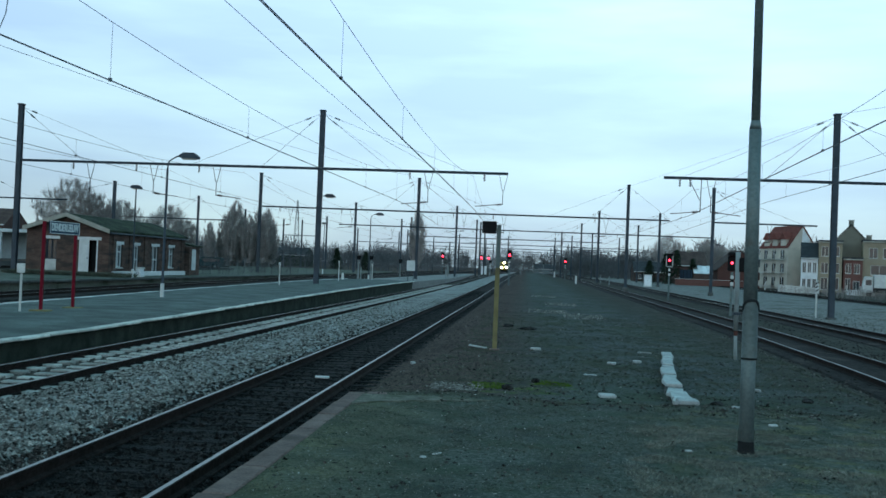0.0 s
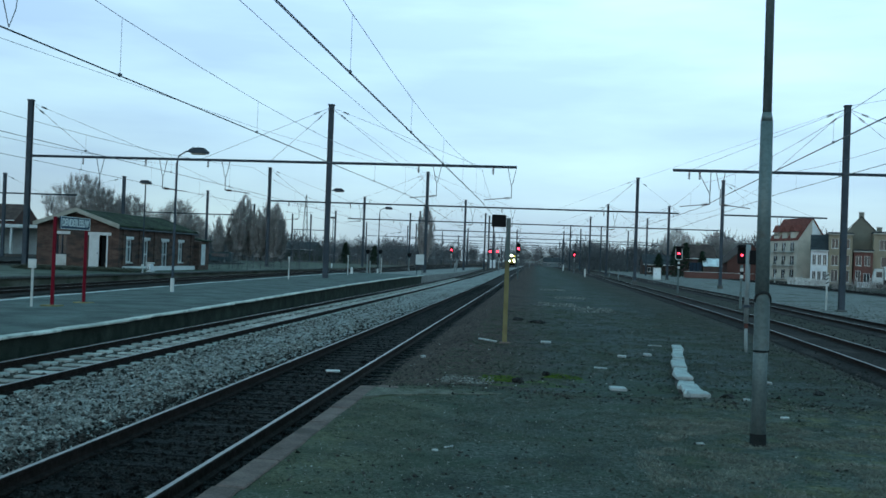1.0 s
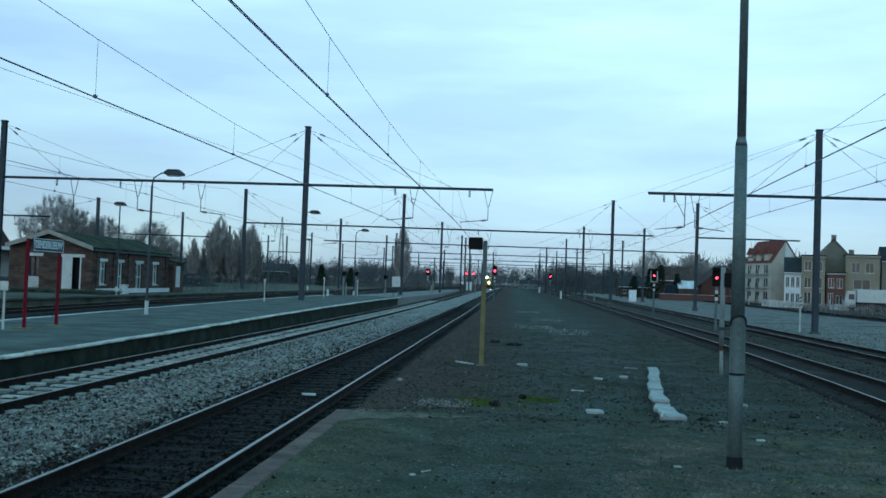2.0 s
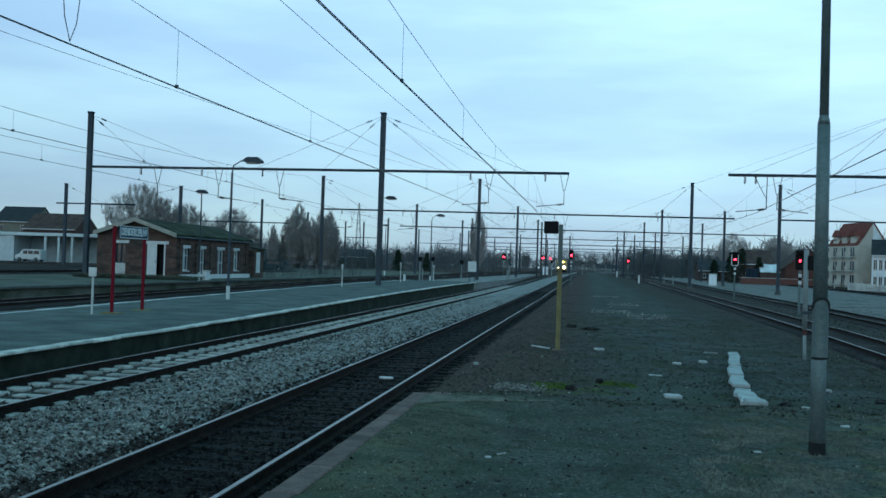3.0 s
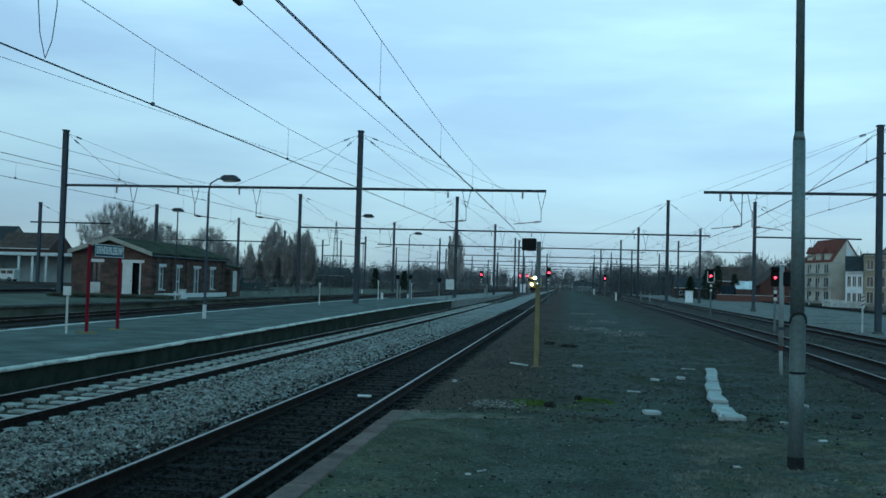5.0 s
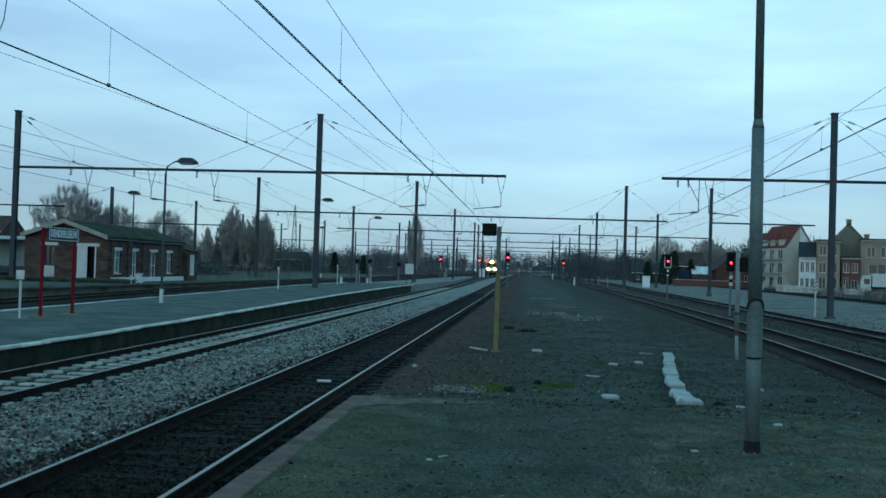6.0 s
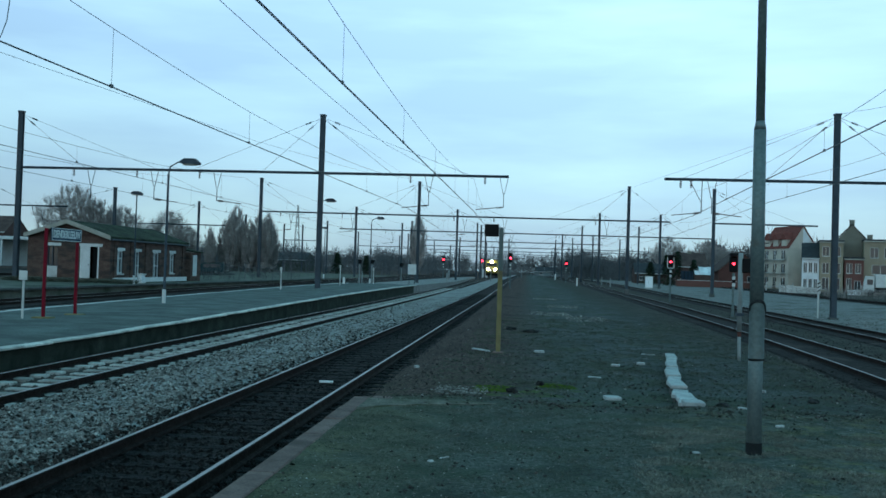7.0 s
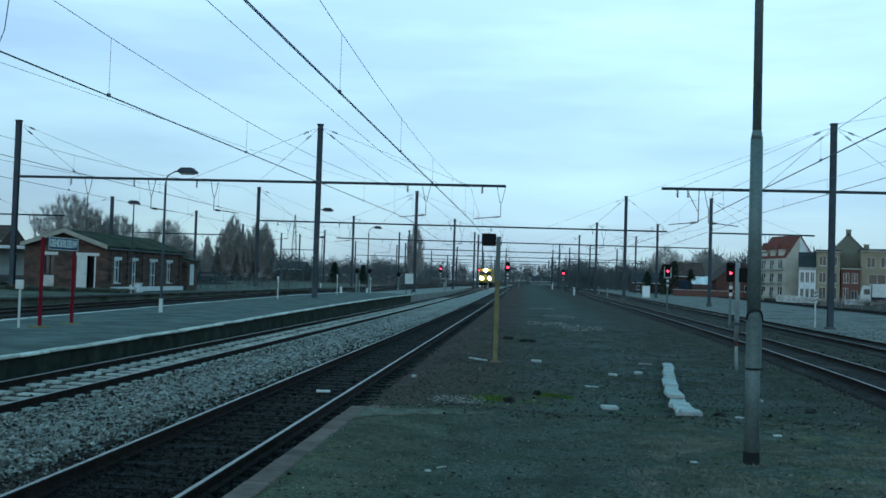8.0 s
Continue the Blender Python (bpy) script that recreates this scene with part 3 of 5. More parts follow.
def gantry(y, masts, spans, drops, beam_z=7.66, top=11.3, foot=0.1, skew=0.0, stays=True):
    root = thing("catenary_gantry", (0, y, 0), "dark steel portal over the tracks with tall masts", "gantry", "overhead line gantries")
    for x in masts:
        dy = skew * x
        m = part("mast", mast(bmesh.new(), x, dy, foot - 0.4, top), STEEL, root)
        part("footing", boxed(x - 0.26, x + 0.26, dy - 0.26, dy + 0.26, foot - 0.5, foot + 0.03, bevel=0.03), FOOTING, root)
        part("cap", boxed(x - 0.2, x + 0.2, dy - 0.2, dy + 0.2, top + 0.002, top + 0.1, bevel=0.02), STEEL, root)
    for x0, x1 in spans:
        bm = bmesh.new()
        for zz in (0.0, 0.085):
            tube(bm, (x0, skew * x0, beam_z - 0.06 + zz), (x1, skew * x1, beam_z - 0.06 + zz), 0.045, n=6)
        part("beam", bm, STEEL, root)
    for x in drops:
        x, arm_to, *raked = x if isinstance(x, tuple) else (x, -1)
        dy = skew * x
        bm = bmesh.new()
        if raked:
            tube(bm, (x - 0.72, dy, beam_z), (x, dy, beam_z - 1.35), 0.024, n=4)
            tube(bm, (x + 0.04, dy, beam_z), (x, dy, beam_z - 2.0), 0.03, n=4)
        else:
            tube(bm, (x - 0.28, dy, beam_z), (x - 0.05, dy, beam_z - 1.1), 0.022, n=4)
            tube(bm, (x + 0.28, dy, beam_z), (x + 0.05, dy, beam_z - 1.1), 0.022, n=4)
            tube(bm, (x, dy, beam_z - 1.05), (x, dy, beam_z - 2.0), 0.028, n=4)
        part("drop_bracket", bm, STEEL, root)
        if arm_to:
            arm = bmesh.new()
            tube(arm, (x, dy, beam_z - 1.95), (x + 1.7 * arm_to, dy - 0.1, beam_z - 2.14), 0.025, n=5)
            for k in range(5):
                tube(arm, (x + (0.12 + 0.07 * k) * arm_to, dy, beam_z - 1.965 - 0.008 * k), (x + (0.155 + 0.07 * k) * arm_to, dy, beam_z - 1.97 - 0.008 * k), 0.07, n=8)
            part("registration_arm", arm, INSUL, root)
        ins = bmesh.new()
        for k in range(4):
            tube(ins, (x - 1.2, dy, beam_z - 0.14 - 0.1 * k), (x - 1.2, dy, beam_z - 0.19 - 0.1 * k), 0.07, n=8)
        tube(ins, (x - 1.2, dy, beam_z), (x - 1.2, dy, beam_z - 0.55), 0.02, n=4)
        part("insulator", ins, INSUL, root)
    if stays:
        for x in masts:
            dy = skew * x
            for s, reach in ((-1, 3.9), (1, 4.6), (-1, 8.6), (1, 9.6)):
                if not any(x0 - 0.3 <= x + s * reach <= x1 + 0.3 for x0, x1 in spans):
                    continue
                far = Vector((x + s * reach, skew * (x + s * reach), beam_z + 0.05))
                near = Vector((x, dy, top - 0.1))
                way = (far - near).normalized()
                bm = tubed(near, far, 0.013, n=4)
                for q in range(4):
                    c = near + way * (0.85 + 0.1 * q)
                    tube(bm, c, c + way * 0.05, 0.06, n=6)
                part("stay_wire", bm, WIRE, root)
    return root


gantry(6.0, [-13.5], [(-13.5, -1.6)], [(-10.6, 1), (-2.4, -1)], foot=0.0, stays=False)
gantry(62.0, [-34.2, -13.45], [(-34.2, -1.33)], [(-29.1, 0), (-24.7, 1), (-20.4, 1), (-6.4, -1), (-1.62, -1)], beam_z=7.74, top=11.42, foot=0.22, skew=-0.035)
gantry(58.5, [17.52], [(7.85, 34.0)], [(9.98, -1, "raked"), (10.58, 1), (23.5, 1)], beam_z=7.46, foot=-0.35, skew=-0.03)
gantry(108.0, [-30.0, -12.12, 10.83], [(-30.0, 15.3)], [-26.5, -19.5, -7.0, -2.6, 8.5], foot=0.2)
gantry(108.4, [20.0], [(20.0, 31.0)], [26.0], foot=0.0)
gantry(152.0, [-26.9, -11.0, 10.9, 20.1], [(-29.5, 28.0)], [-21, -7.2, -2.5, 5.5, 15], foot=0.1, top=11.05)
gantry(198.0, [-23.5, -10.2, 10.8, 22.0], [(-23.5, 15.0)], [-7.2, -2.6, 8.3], foot=0.0)
gantry(244.0, [-28.5, -10.5, 8.5, 16.0], [(-28.5, 30.0)], [-7.2, -2.6], foot=0.0)
gantry(290.0, [-38.0, -20.0, -5.5, 8.2], [(-38.0, 24.0)], [-7.2, -2.6], foot=0.0)
gantry(109.0, [-61.8, -47.4], [(-63.0, -53.0)], [(-56.0, 0)], foot=0.15, top=9.9)
gantry(152.5, [-52.4], [(-66.0, -48.0)], [(-50.0, 0), (-60.0, 0)], foot=0.1)
gantry(190.0, [-55.7], [], [], foot=0.1, stays=False)
gantry(230.0, [-58.0, -53.5, -27.5], [(-58.0, -49.0)], [], foot=0.1, stays=False)
gantry(208.0, [-9.9, -26.8, -43.0], [], [], foot=0.1, stays=False)
gantry(270.0, [-47.0, -33.0, 12.2, 25.0], [(-47.0, -30.0), (12.2, 36.0)], [], foot=0.1, stays=False)
gantry(336.0, [-32.0, -14.0, 9.5], [(-32.0, 22.0)], [-7.2], foot=0.0, stays=False)
gantry(382.0, [-30.0, -13.0, 10.5], [(-30.0, 26.0)], [-7.2], foot=0.0, stays=False)
gantry(430.0, [-30.0, -13.0, 10.5], [(-30.0, 26.0)], [-7.2], foot=0.0, stays=False)


def catenary(name, xs, ys, contact, bearer, sag, droppers=5, r=0.010, label="contact wire, bearer wire and droppers over a track"):
    """Contact wire with a sagging bearer above it, span by span between supports at (x, y)."""
    root = thing(name, (0, 0, 0), label, "overhead wire", "overhead wires")
    for k, ((x0, y0), (x1, y1)) in enumerate(zip(zip(xs, ys), zip(xs[1:], ys[1:]))):
        c0, c1 = (contact[k], contact[k + 1]) if isinstance(contact, list) else (contact, contact)
        pts = []
        for i in range(droppers * 2 + 3):
            t = i / (droppers * 2 + 2)
            x, y = x0 + (x1 - x0) * t, y0 + (y1 - y0) * t
            zc = c0 + (c1 - c0) * t
            pts.append((x, y, bearer - sag * 4 * t * (1 - t)))
            if i % 2 and y < 110:
                drop = tubed((x, y, zc), pts[-1], 0.005, n=3)
                box(drop, x - 0.025, x + 0.025, y - 0.05, y + 0.05, zc - 0.02, zc + 0.05)
                part("dropper", drop, WIRE, root)
        part("bearer_wire", bent(bmesh.new(), pts, r * 0.8, n=4), WIRE, root)
        for s in (-0.016, 0.016):
            part("contact_wire", tubed((x0 + s, y0, c0), (x1 + s, y1, c1), r, n=4), WIRE, root)
    return root


def feeder(pts, r=0.011, label="single dark feeder wire strung between masts"):
    return tagged(part("feeder_wire", bent(bmesh.new(), pts, r, n=4), WIRE), label, "overhead wire", "overhead wires")


SPANS = [-44, 6, 61.5, 108, 152, 198, 244, 290, 336, 382, 430]
ZIG = [0.2, -0.2] * 6
catenary("overhead_wire", [-3.5, -4.05, -3.5] + [T1 + z for z in ZIG[:8]], SPANS, 5.5, 7.47, 1.0)
catenary("overhead_wire", [-7.5, -9.25, -7.55] + [T2 - z for z in ZIG[:8]], SPANS, [5.2, 5.3] + [5.5] * 9, 7.4, 1.1)
catenary("overhead_wire", [T3 + z for z in ZIG[:11]], SPANS, 5.6, 7.2, 0.95)
catenary("overhead_wire", [T4 - z for z in ZIG[:11]], SPANS, 5.6, 7.2, 0.95)
catenary("overhead_wire", [TR1(y) + z for y, z in zip(SPANS, ZIG)], SPANS, 5.5, 7.0, 0.9)
catenary("overhead_wire", [TR2(y) - z for y, z in zip(SPANS, ZIG)], SPANS, [5.9, 5.7, 6.5] + [6.2] * 8, 7.7, 0.9)
feeder([(-5.5, 6, 7.62), (-5.5, 13.5, 6.32), (-5.5, 21, 6.3), (-5.5, 37, 6.42), (-5.4, 61, 7.6)], 0.008)
feeder([(-10.1, 6, 7.62), (-10.1, 13, 5.42), (-10.1, 18, 5.6), (-10.0, 35, 6.2), (-9.9, 61, 7.6)], 0.005)
feeder([(-13.45, 61.7, 11.2), (-12.3, 107.9, 11.1), (-11.1, 151.8, 11.0)], 0.009)
feeder([(17.52, 58, 11.35), (30, 30, 10.75)], 0.009)
feeder([(17.4, 58.4, 11.2), (10.85, 107.8, 11.2), (10.9, 151.8, 11.0)], 0.009)


jumper = bent(bmesh.new(), [(-9.0, 15.45, 7.0), (-9.0, 15.5, 6.4), (-9.0, 15.6, 5.8), (-9.0, 15.8, 5.4), (-9.0, 16.0, 5.75), (-9.0, 16.12, 6.4), (-9.0, 16.1, 7.0)], 0.009, n=5)
tagged(part("jumper_cable", jumper, WIRE), "looped jumper cable hanging between bearer and contact wire", "overhead wire", "overhead wires")
ins = bmesh.new()
for k in range(5):
    tube(ins, (-5.5, 15.2 + 0.1 * k, 6.30), (-5.5, 15.25 + 0.1 * k, 6.30), 0.06, n=10)
tagged(part("wire_insulator", ins, INSUL), "dark ribbed insulator set in a feeder wire", "insulator")


# ---------------------------------------------------------------- posts and lamps
def near_lamp_post():
    root = thing("lamp_post", (2.27, 10.0, 0), "stepped galvanised steel lamp post standing on the platform", "lamp post")
    root.matrix_basis = pose(2.27, 10.0, 0, 0, -0.25, 0)
    bm = bmesh.new()
    tube(bm, (0, 0, 0.02), (0, 0, 1.45), 0.073, 0.068, n=20)
    tube(bm, (0, 0, 1.45), (0, 0, 3.22), 0.068, 0.060, n=20)
    tube(bm, (0, 0, 3.22), (0, 0, 3.31), 0.060, 0.044, n=20)
    tube(bm, (0, 0, 3.31), (0, 0, 8.0), 0.044, 0.036, n=20)
    part("shaft", bm, GALV, root, smooth=True)
    part("tarred_foot", tubed((0, 0, -0.1), (0, 0, 0.12), 0.086, 0.078, n=20), TAR, root, "black tarred foot")
    # arched access cover let on to the front of the shaft, with a dark rubber seal round it
    def on_shaft(turn, z, r):
        return (math.sin(turn) * r, -math.cos(turn) * r, z)

    half, low, high, arch = radians(68), 0.94, 1.42, 0.10
    rim_top = lambda u: high + arch * math.sqrt(max(0.0, 1 - u * u))
    bm, rows = bmesh.new(), []
    for i in range(17):
        u = i / 8 - 1
        rows.append([bm.verts.new(on_shaft(u * half, low + (rim_top(u) - low) * j / 6, 0.081)) for j in range(7)])
    for r, q in zip(rows, rows[1:]):
        for j in range(6):
            bm.faces.new((r[j], q[j], q[j + 1], r[j + 1]))
    part("access_cover", bm, GALV, root, "arched pale access cover", smooth=True)
    edge = [on_shaft(half * (i / 8 - 1), rim_top(i / 8 - 1), 0.079) for i in range(17)]
    part("cover_hood", bent(bmesh.new(), edge, 0.016, n=6), TAR, root, "dark arched seal over the cover")
    part("cover_lip", bent(bmesh.new(), [on_shaft(half * (i / 6 - 1), low, 0.079) for i in range(13)], 0.011, n=6), TAR, root, "dark lip under the cover")
    return root


near_lamp_post()


def yellow_post():
    root = thing("marker_post", (-0.65, 23.5, -0.20), "faded yellow steel post with a black box on top", "post")
    part("shaft", boxed(-0.054, 0.054, -0.04, 0.04, -0.1, 1.95, bevel=0.008), YELLOW_POST, root)
    part("upper_shaft", boxed(-0.052, 0.052, -0.038, 0.038, 1.951, 2.98, bevel=0.008), GALV, root, "unpainted dark upper shaft")
    part("box", boxed(-0.40, -0.06, -0.12, 0.10, 2.76, 3.05, bevel=0.015), BLACK, root, "black equipment box")
    part("foot", boxed(-0.13, 0.13, -0.12, 0.12, -0.1, 0.02, bevel=0.02), KERB, root)


yellow_post()


def white_thin_post():
    root = thing("signal_post", (5.05, 23.9, -0.30), "thin pale grey post with a black box", "post")
    part("shaft", tubed((0, 0, 0.78), (0, 0, 2.65), 0.058, n=10), GREY_POST, root, smooth=True)
    part("lower_shaft", tubed((0.02, 0, -0.1), (0.0, 0, 0.8), 0.04, 0.042, n=10), GREY_POST, root, smooth=True)
    part("box", boxed(0.02, 0.30, -0.1, 0.1, 2.18, 2.52, bevel=0.02), BLACK, root)
    part("clamp", boxed(-0.08, 0.08, -0.08, 0.08, 1.15, 1.22), STEEL, root)
    part("rust_band", tubed((0.004, 0, 0.66), (0.002, 0, 0.86), 0.047, n=10), BRICK_RED, root, "rusted patch on the shaft")


white_thin_post()


def platform_lamp(x, y, z, h, arm, label, twin=False):
    root = thing("street_lamp", (x, y, z), label, "street lamp", "platform lamps")
    part("base", tubed((0, 0, -0.05), (0, 0, 0.55), 0.075, n=10), WHITE, root, "white painted foot")
    bm = tubed((0, 0, 0.55), (0, 0, h - 0.5), 0.055, 0.045, n=8)
    if arm:
        bent(bm, [(0, 0, h - 0.5), (0.06 * arm, 0, h - 0.2), (0.35 * arm, 0, h - 0.02), (0.62 * arm, 0, h)], 0.03, n=6)
    else:
        tube(bm, (0, 0, h - 0.5), (0, 0, h), 0.04, n=6)
    part("pole", bm, STEEL, root)
    hx = 0.85 * arm
    bm = bmesh.new()
    prism(bm, [(hx - 0.36, h - 0.06), (hx + 0.36, h - 0.1), (hx + 0.38, h - 0.02), (hx + 0.2, h + 0.13), (hx - 0.2, h + 0.13), (hx - 0.36, h + 0.03)], -0.16, 0.16)
    part("lamp_head", bm, STEEL, root)
    part("diffuser", boxed(hx - 0.26, hx + 0.26, -0.12, 0.12, h - 0.13, h - 0.085), CREAM, root)


platform_lamp(-13.95, 36.9, 0.08, 5.5, 1, "curved grey platform lamp with a white foot")
platform_lamp(-14.55, 67.0, 0.27, 6.0, 1, "curved grey platform lamp")
platform_lamp(-14.8, 92.0, 0.1, 6.3, 1, "curved grey platform lamp")
platform_lamp(-25.5, 62.0, 0.17, 5.9, 0, "straight grey lamp with a flat head")
platform_lamp(-25.3, 121.0, 0.17, 6.3, 0, "straight grey lamp with a flat head")


def station_sign():
    root = thing("station_sign", (-13.45, 27.4, 0.03), "blue station name board on two red posts", "sign")
    for y, h in ((-0.97, 2.52), (0.97, 2.25)):
        part("post", boxed(-0.042, 0.042, y - 0.042, y + 0.042, -0.05, h, bevel=0.01), RED_PAINT, root)
        part("foot", boxed(-0.26, 0.26, y - 0.18, y + 0.18, -0.05, 0.035, bevel=0.015), YELLOW_POST, root)
    part("board", boxed(0.07, 0.11, -0.86, 0.95, 2.18, 2.54, bevel=0.006), BLUE_SIGN, root)
    rim = bmesh.new()
    for a in ((0.112, 0.122, -0.86, 0.95, 2.18, 2.2), (0.112, 0.122, -0.86, 0.95, 2.52, 2.54), (0.112, 0.122, -0.86, -0.84, 2.2, 2.52), (0.112, 0.122, 0.93, 0.95, 2.2, 2.52)):
        box(rim, *a)
    part("rim", rim, WHITE, root)
    cu = bpy.data.curves.new("lettering", "FONT")
    cu.body, cu.size, cu.align_x, cu.align_y, cu.extrude = "DENDERLEEUW", 0.30, "CENTER", "CENTER", 0.006
    cu.offset = 0.010
    tmp = bpy.data.objects.new("tmp", cu)
    scene.collection.objects.link(tmp)
    me = bpy.data.meshes.new_from_object(tmp.evaluated_get(bpy.context.evaluated_depsgraph_get()))
    bpy.data.objects.remove(tmp)
    me.materials.clear()
    me.materials.append(WHITE)
    w = max(v.co.x for v in me.vertices) - min(v.co.x for v in me.vertices)
    for v in me.vertices:
        v.co.x *= 1.66 / w
    t = new("lettering", me)
    t.parent = root
    t.matrix_basis = Matrix(((0, 0, 1, 0.118), (1, 0, 0, 0.045), (0, 1, 0, 2.36), (0, 0, 0, 1)))


station_sign()


# ---------------------------------------------------------------- brick station building
def brick_house():
    root = thing("brick_building", (-33.3, 63.0, 0.17), "low dark red brick railway building with a mossy gabled roof", "building")
    W, L, E, R = 5.7, 14.6, 2.95, 3.84

    def wall_with(name, length, holes, place):
        """A wall in pieces round its openings (u0, u1, v0, v1); place maps u, depth, v to the building."""
        bm = bmesh.new()
        us = sorted({0, length, *[h[0] for h in holes], *[h[1] for h in holes]})
        for a, b in zip(us, us[1:]):
            vs = [(0, E)]
            for h in holes:
                if h[0] <= a and h[1] >= b:
                    vs = [(0, h[2]), (h[3], E)]
            for lo, hi in vs:
                if hi - lo > 0.01:
                    place(bm, a, b, lo, hi, 0, 0.3)
        return part(name, bm, MORTAR, root)

    front = lambda bm, a, b, lo, hi, d0, d1, mi=0: box(bm, a, b, d0, d1, lo, hi)
    side = lambda bm, a, b, lo, hi, d0, d1, mi=0: box(bm, W - d1, W - d0, a, b, lo, hi)
    fh = [(1.35, 2.1, 1.0, 2.35), (3.75, 4.95, 0.12, 2.35)]
    wall_with("front_wall", W, fh, front)
    sh = [(1.2, 2.2, 0.6, 2.15), (4.1, 5.1, 0.12, 2.15), (7.6, 8.8, 0.12, 2.15), (11.0, 12.0, 0.6, 2.15)]
    wall_with("side_wall", L, sh, lambda bm, a, b, lo, hi, d0, d1: side(bm, max(a, 0.303), b, lo, hi, d0, d1))
    part("back_wall", boxed(0, 0.3, 0.303, L, 0, E), MORTAR, root)
    part("end_wall", boxed(0.31, W - 0.31, L - 0.3, L, 0, E), MORTAR, root)
    part("gable", prism(bmesh.new(), [(0, E + 0.005), (W, E + 0.005), (W / 2, R)], 0.02, 0.3), MORTAR, root)
    bm = bmesh.new()
    for (a, b) in (((-0.08, E + 0.0), (W / 2, R + 0.1)), ((W / 2, R + 0.1), (W + 0.16, E - 0.03))):
        prism(bm, [a, b, (b[0], b[1] + 0.14), (a[0], a[1] + 0.14)], -0.4, L + 0.3)
    part("roof", bm, ROOF_MOSS, root)
    bm = bmesh.new()
    for (a, b) in (((-0.1, E - 0.1), (W / 2, R + 0.0)), ((W / 2, R + 0.0), (W + 0.18, E - 0.13))):
        prism(bm, [a, b, (b[0], b[1] + 0.28), (a[0], a[1] + 0.28)], -0.46, -0.405)
    part("barge_board", bm, CREAM, root)
    # lintels, frames and panes
    for h in fh:
        part("lintel", boxed(h[0] - 0.22, h[1] + 0.22, -0.03, 0.1, h[3], h[3] + 0.2), WHITE, root)
    for h in sh:
        part("lintel", boxed(W - 0.1, W + 0.03, h[0] - 0.18, h[1] + 0.18, h[3], h[3] + 0.2), WHITE, root)
        win = part("window", boxed(W - 0.2, W - 0.18, h[0], h[1], h[2], h[3]), GLASS, root)
        bm = bmesh.new()
        for a, b in ((h[0], h[0] + 0.3), ((h[0] + h[1]) / 2 - 0.03, (h[0] + h[1]) / 2 + 0.03), (h[1] - 0.06, h[1])):
            box(bm, W - 0.17, W - 0.09, a, b, h[2], h[3])
        for z in (h[2], h[2] + 1.0, h[3] - 0.08):
            box(bm, W - 0.165, W - 0.095, h[0], h[1], z, z + 0.08)
        part("frame", bm, WHITE, win)
        part("sill", boxed(W - 0.1, W + 0.06, h[0] - 0.08, h[1] + 0.08, h[2] - 0.08, h[2] - 0.002), CONCRETE, win)
    for y in (0.55, 3.3, 6.0, 10.2, 13.6):
        part("pilaster", boxed(W, W + 0.08, y, y + 0.45, 0.32, E - 0.1), MORTAR, root)
    part("plinth", boxed(W + 0.003, W + 0.1, 0.6, L, 0.0, 0.32), WHITE, root)
    part("plinth", boxed(0.0, 3.5, -0.09, -0.003, 0.0, 0.22), CONCRETE, root)
    w = part("window", boxed(1.35, 2.1, 0.16, 0.18, 1.0, 2.35), GLASS, root)
    bm = bmesh.new()
    for a in (1.35, 1.69, 2.04):
        box(bm, a, a + 0.06, 0.08, 0.15, 1.0, 2.35)
    for z in (1.0, 1.6, 2.29):
        box(bm, 1.35, 2.1, 0.085, 0.145, z, z + 0.06)
    part("frame", bm, STEEL, w)
    part("panel", boxed(1.35, 2.1, -0.02, -0.002, 0.25, 0.99), CONCRETE, root)
    d = part("door", boxed(3.75, 4.35, -0.04, 0.02, 0.12, 2.35), WHITE, root, "white half of an open double door")
    part("handle", boxed(4.25, 4.29, -0.08, -0.045, 1.1, 1.2), STEEL, d)
    part("door_jamb", boxed(4.86, 4.95, -0.02, 0.1, 0.12, 2.35), WHITE, root)
    part("door_jamb", boxed(3.66, 3.745, -0.02, 0.1, 0.12, 2.35), WHITE, root)
    # black sheet behind the open half, standing in for the shade indoors
    part("dark_interior", boxed(4.36, 4.85, 0.35, 0.4, 0.12, 2.35), BLACK, root)
    part("gutter", tubed((W + 0.22, -0.3, E - 0.1), (W + 0.22, L + 0.2, E - 0.1), 0.06, n=6), STEEL, root)
    ext = part("annex", boxed(W - 3, W + 0.4, L + 0.01, L + 2.4, 0, 2.3), MORTAR, root, "low annex with a white door")
    part("annex_door", boxed(W + 0.401, W + 0.44, L + 0.5, L + 1.4, 0.4, 2.1), WHITE, ext)
    part("annex_roof", prism(bmesh.new(), [(W - 3.1, 2.9), (W + 0.6, 2.3), (W + 0.6, 2.4), (W - 3.1, 3.0)], L + 0.305, L + 2.6), ROOF_MOSS, ext)


brick_house()


# ---------------------------------------------------------------- train
HEADLIGHT = glow("lit_headlight", (1.0, 0.95, 0.75), 200.0)


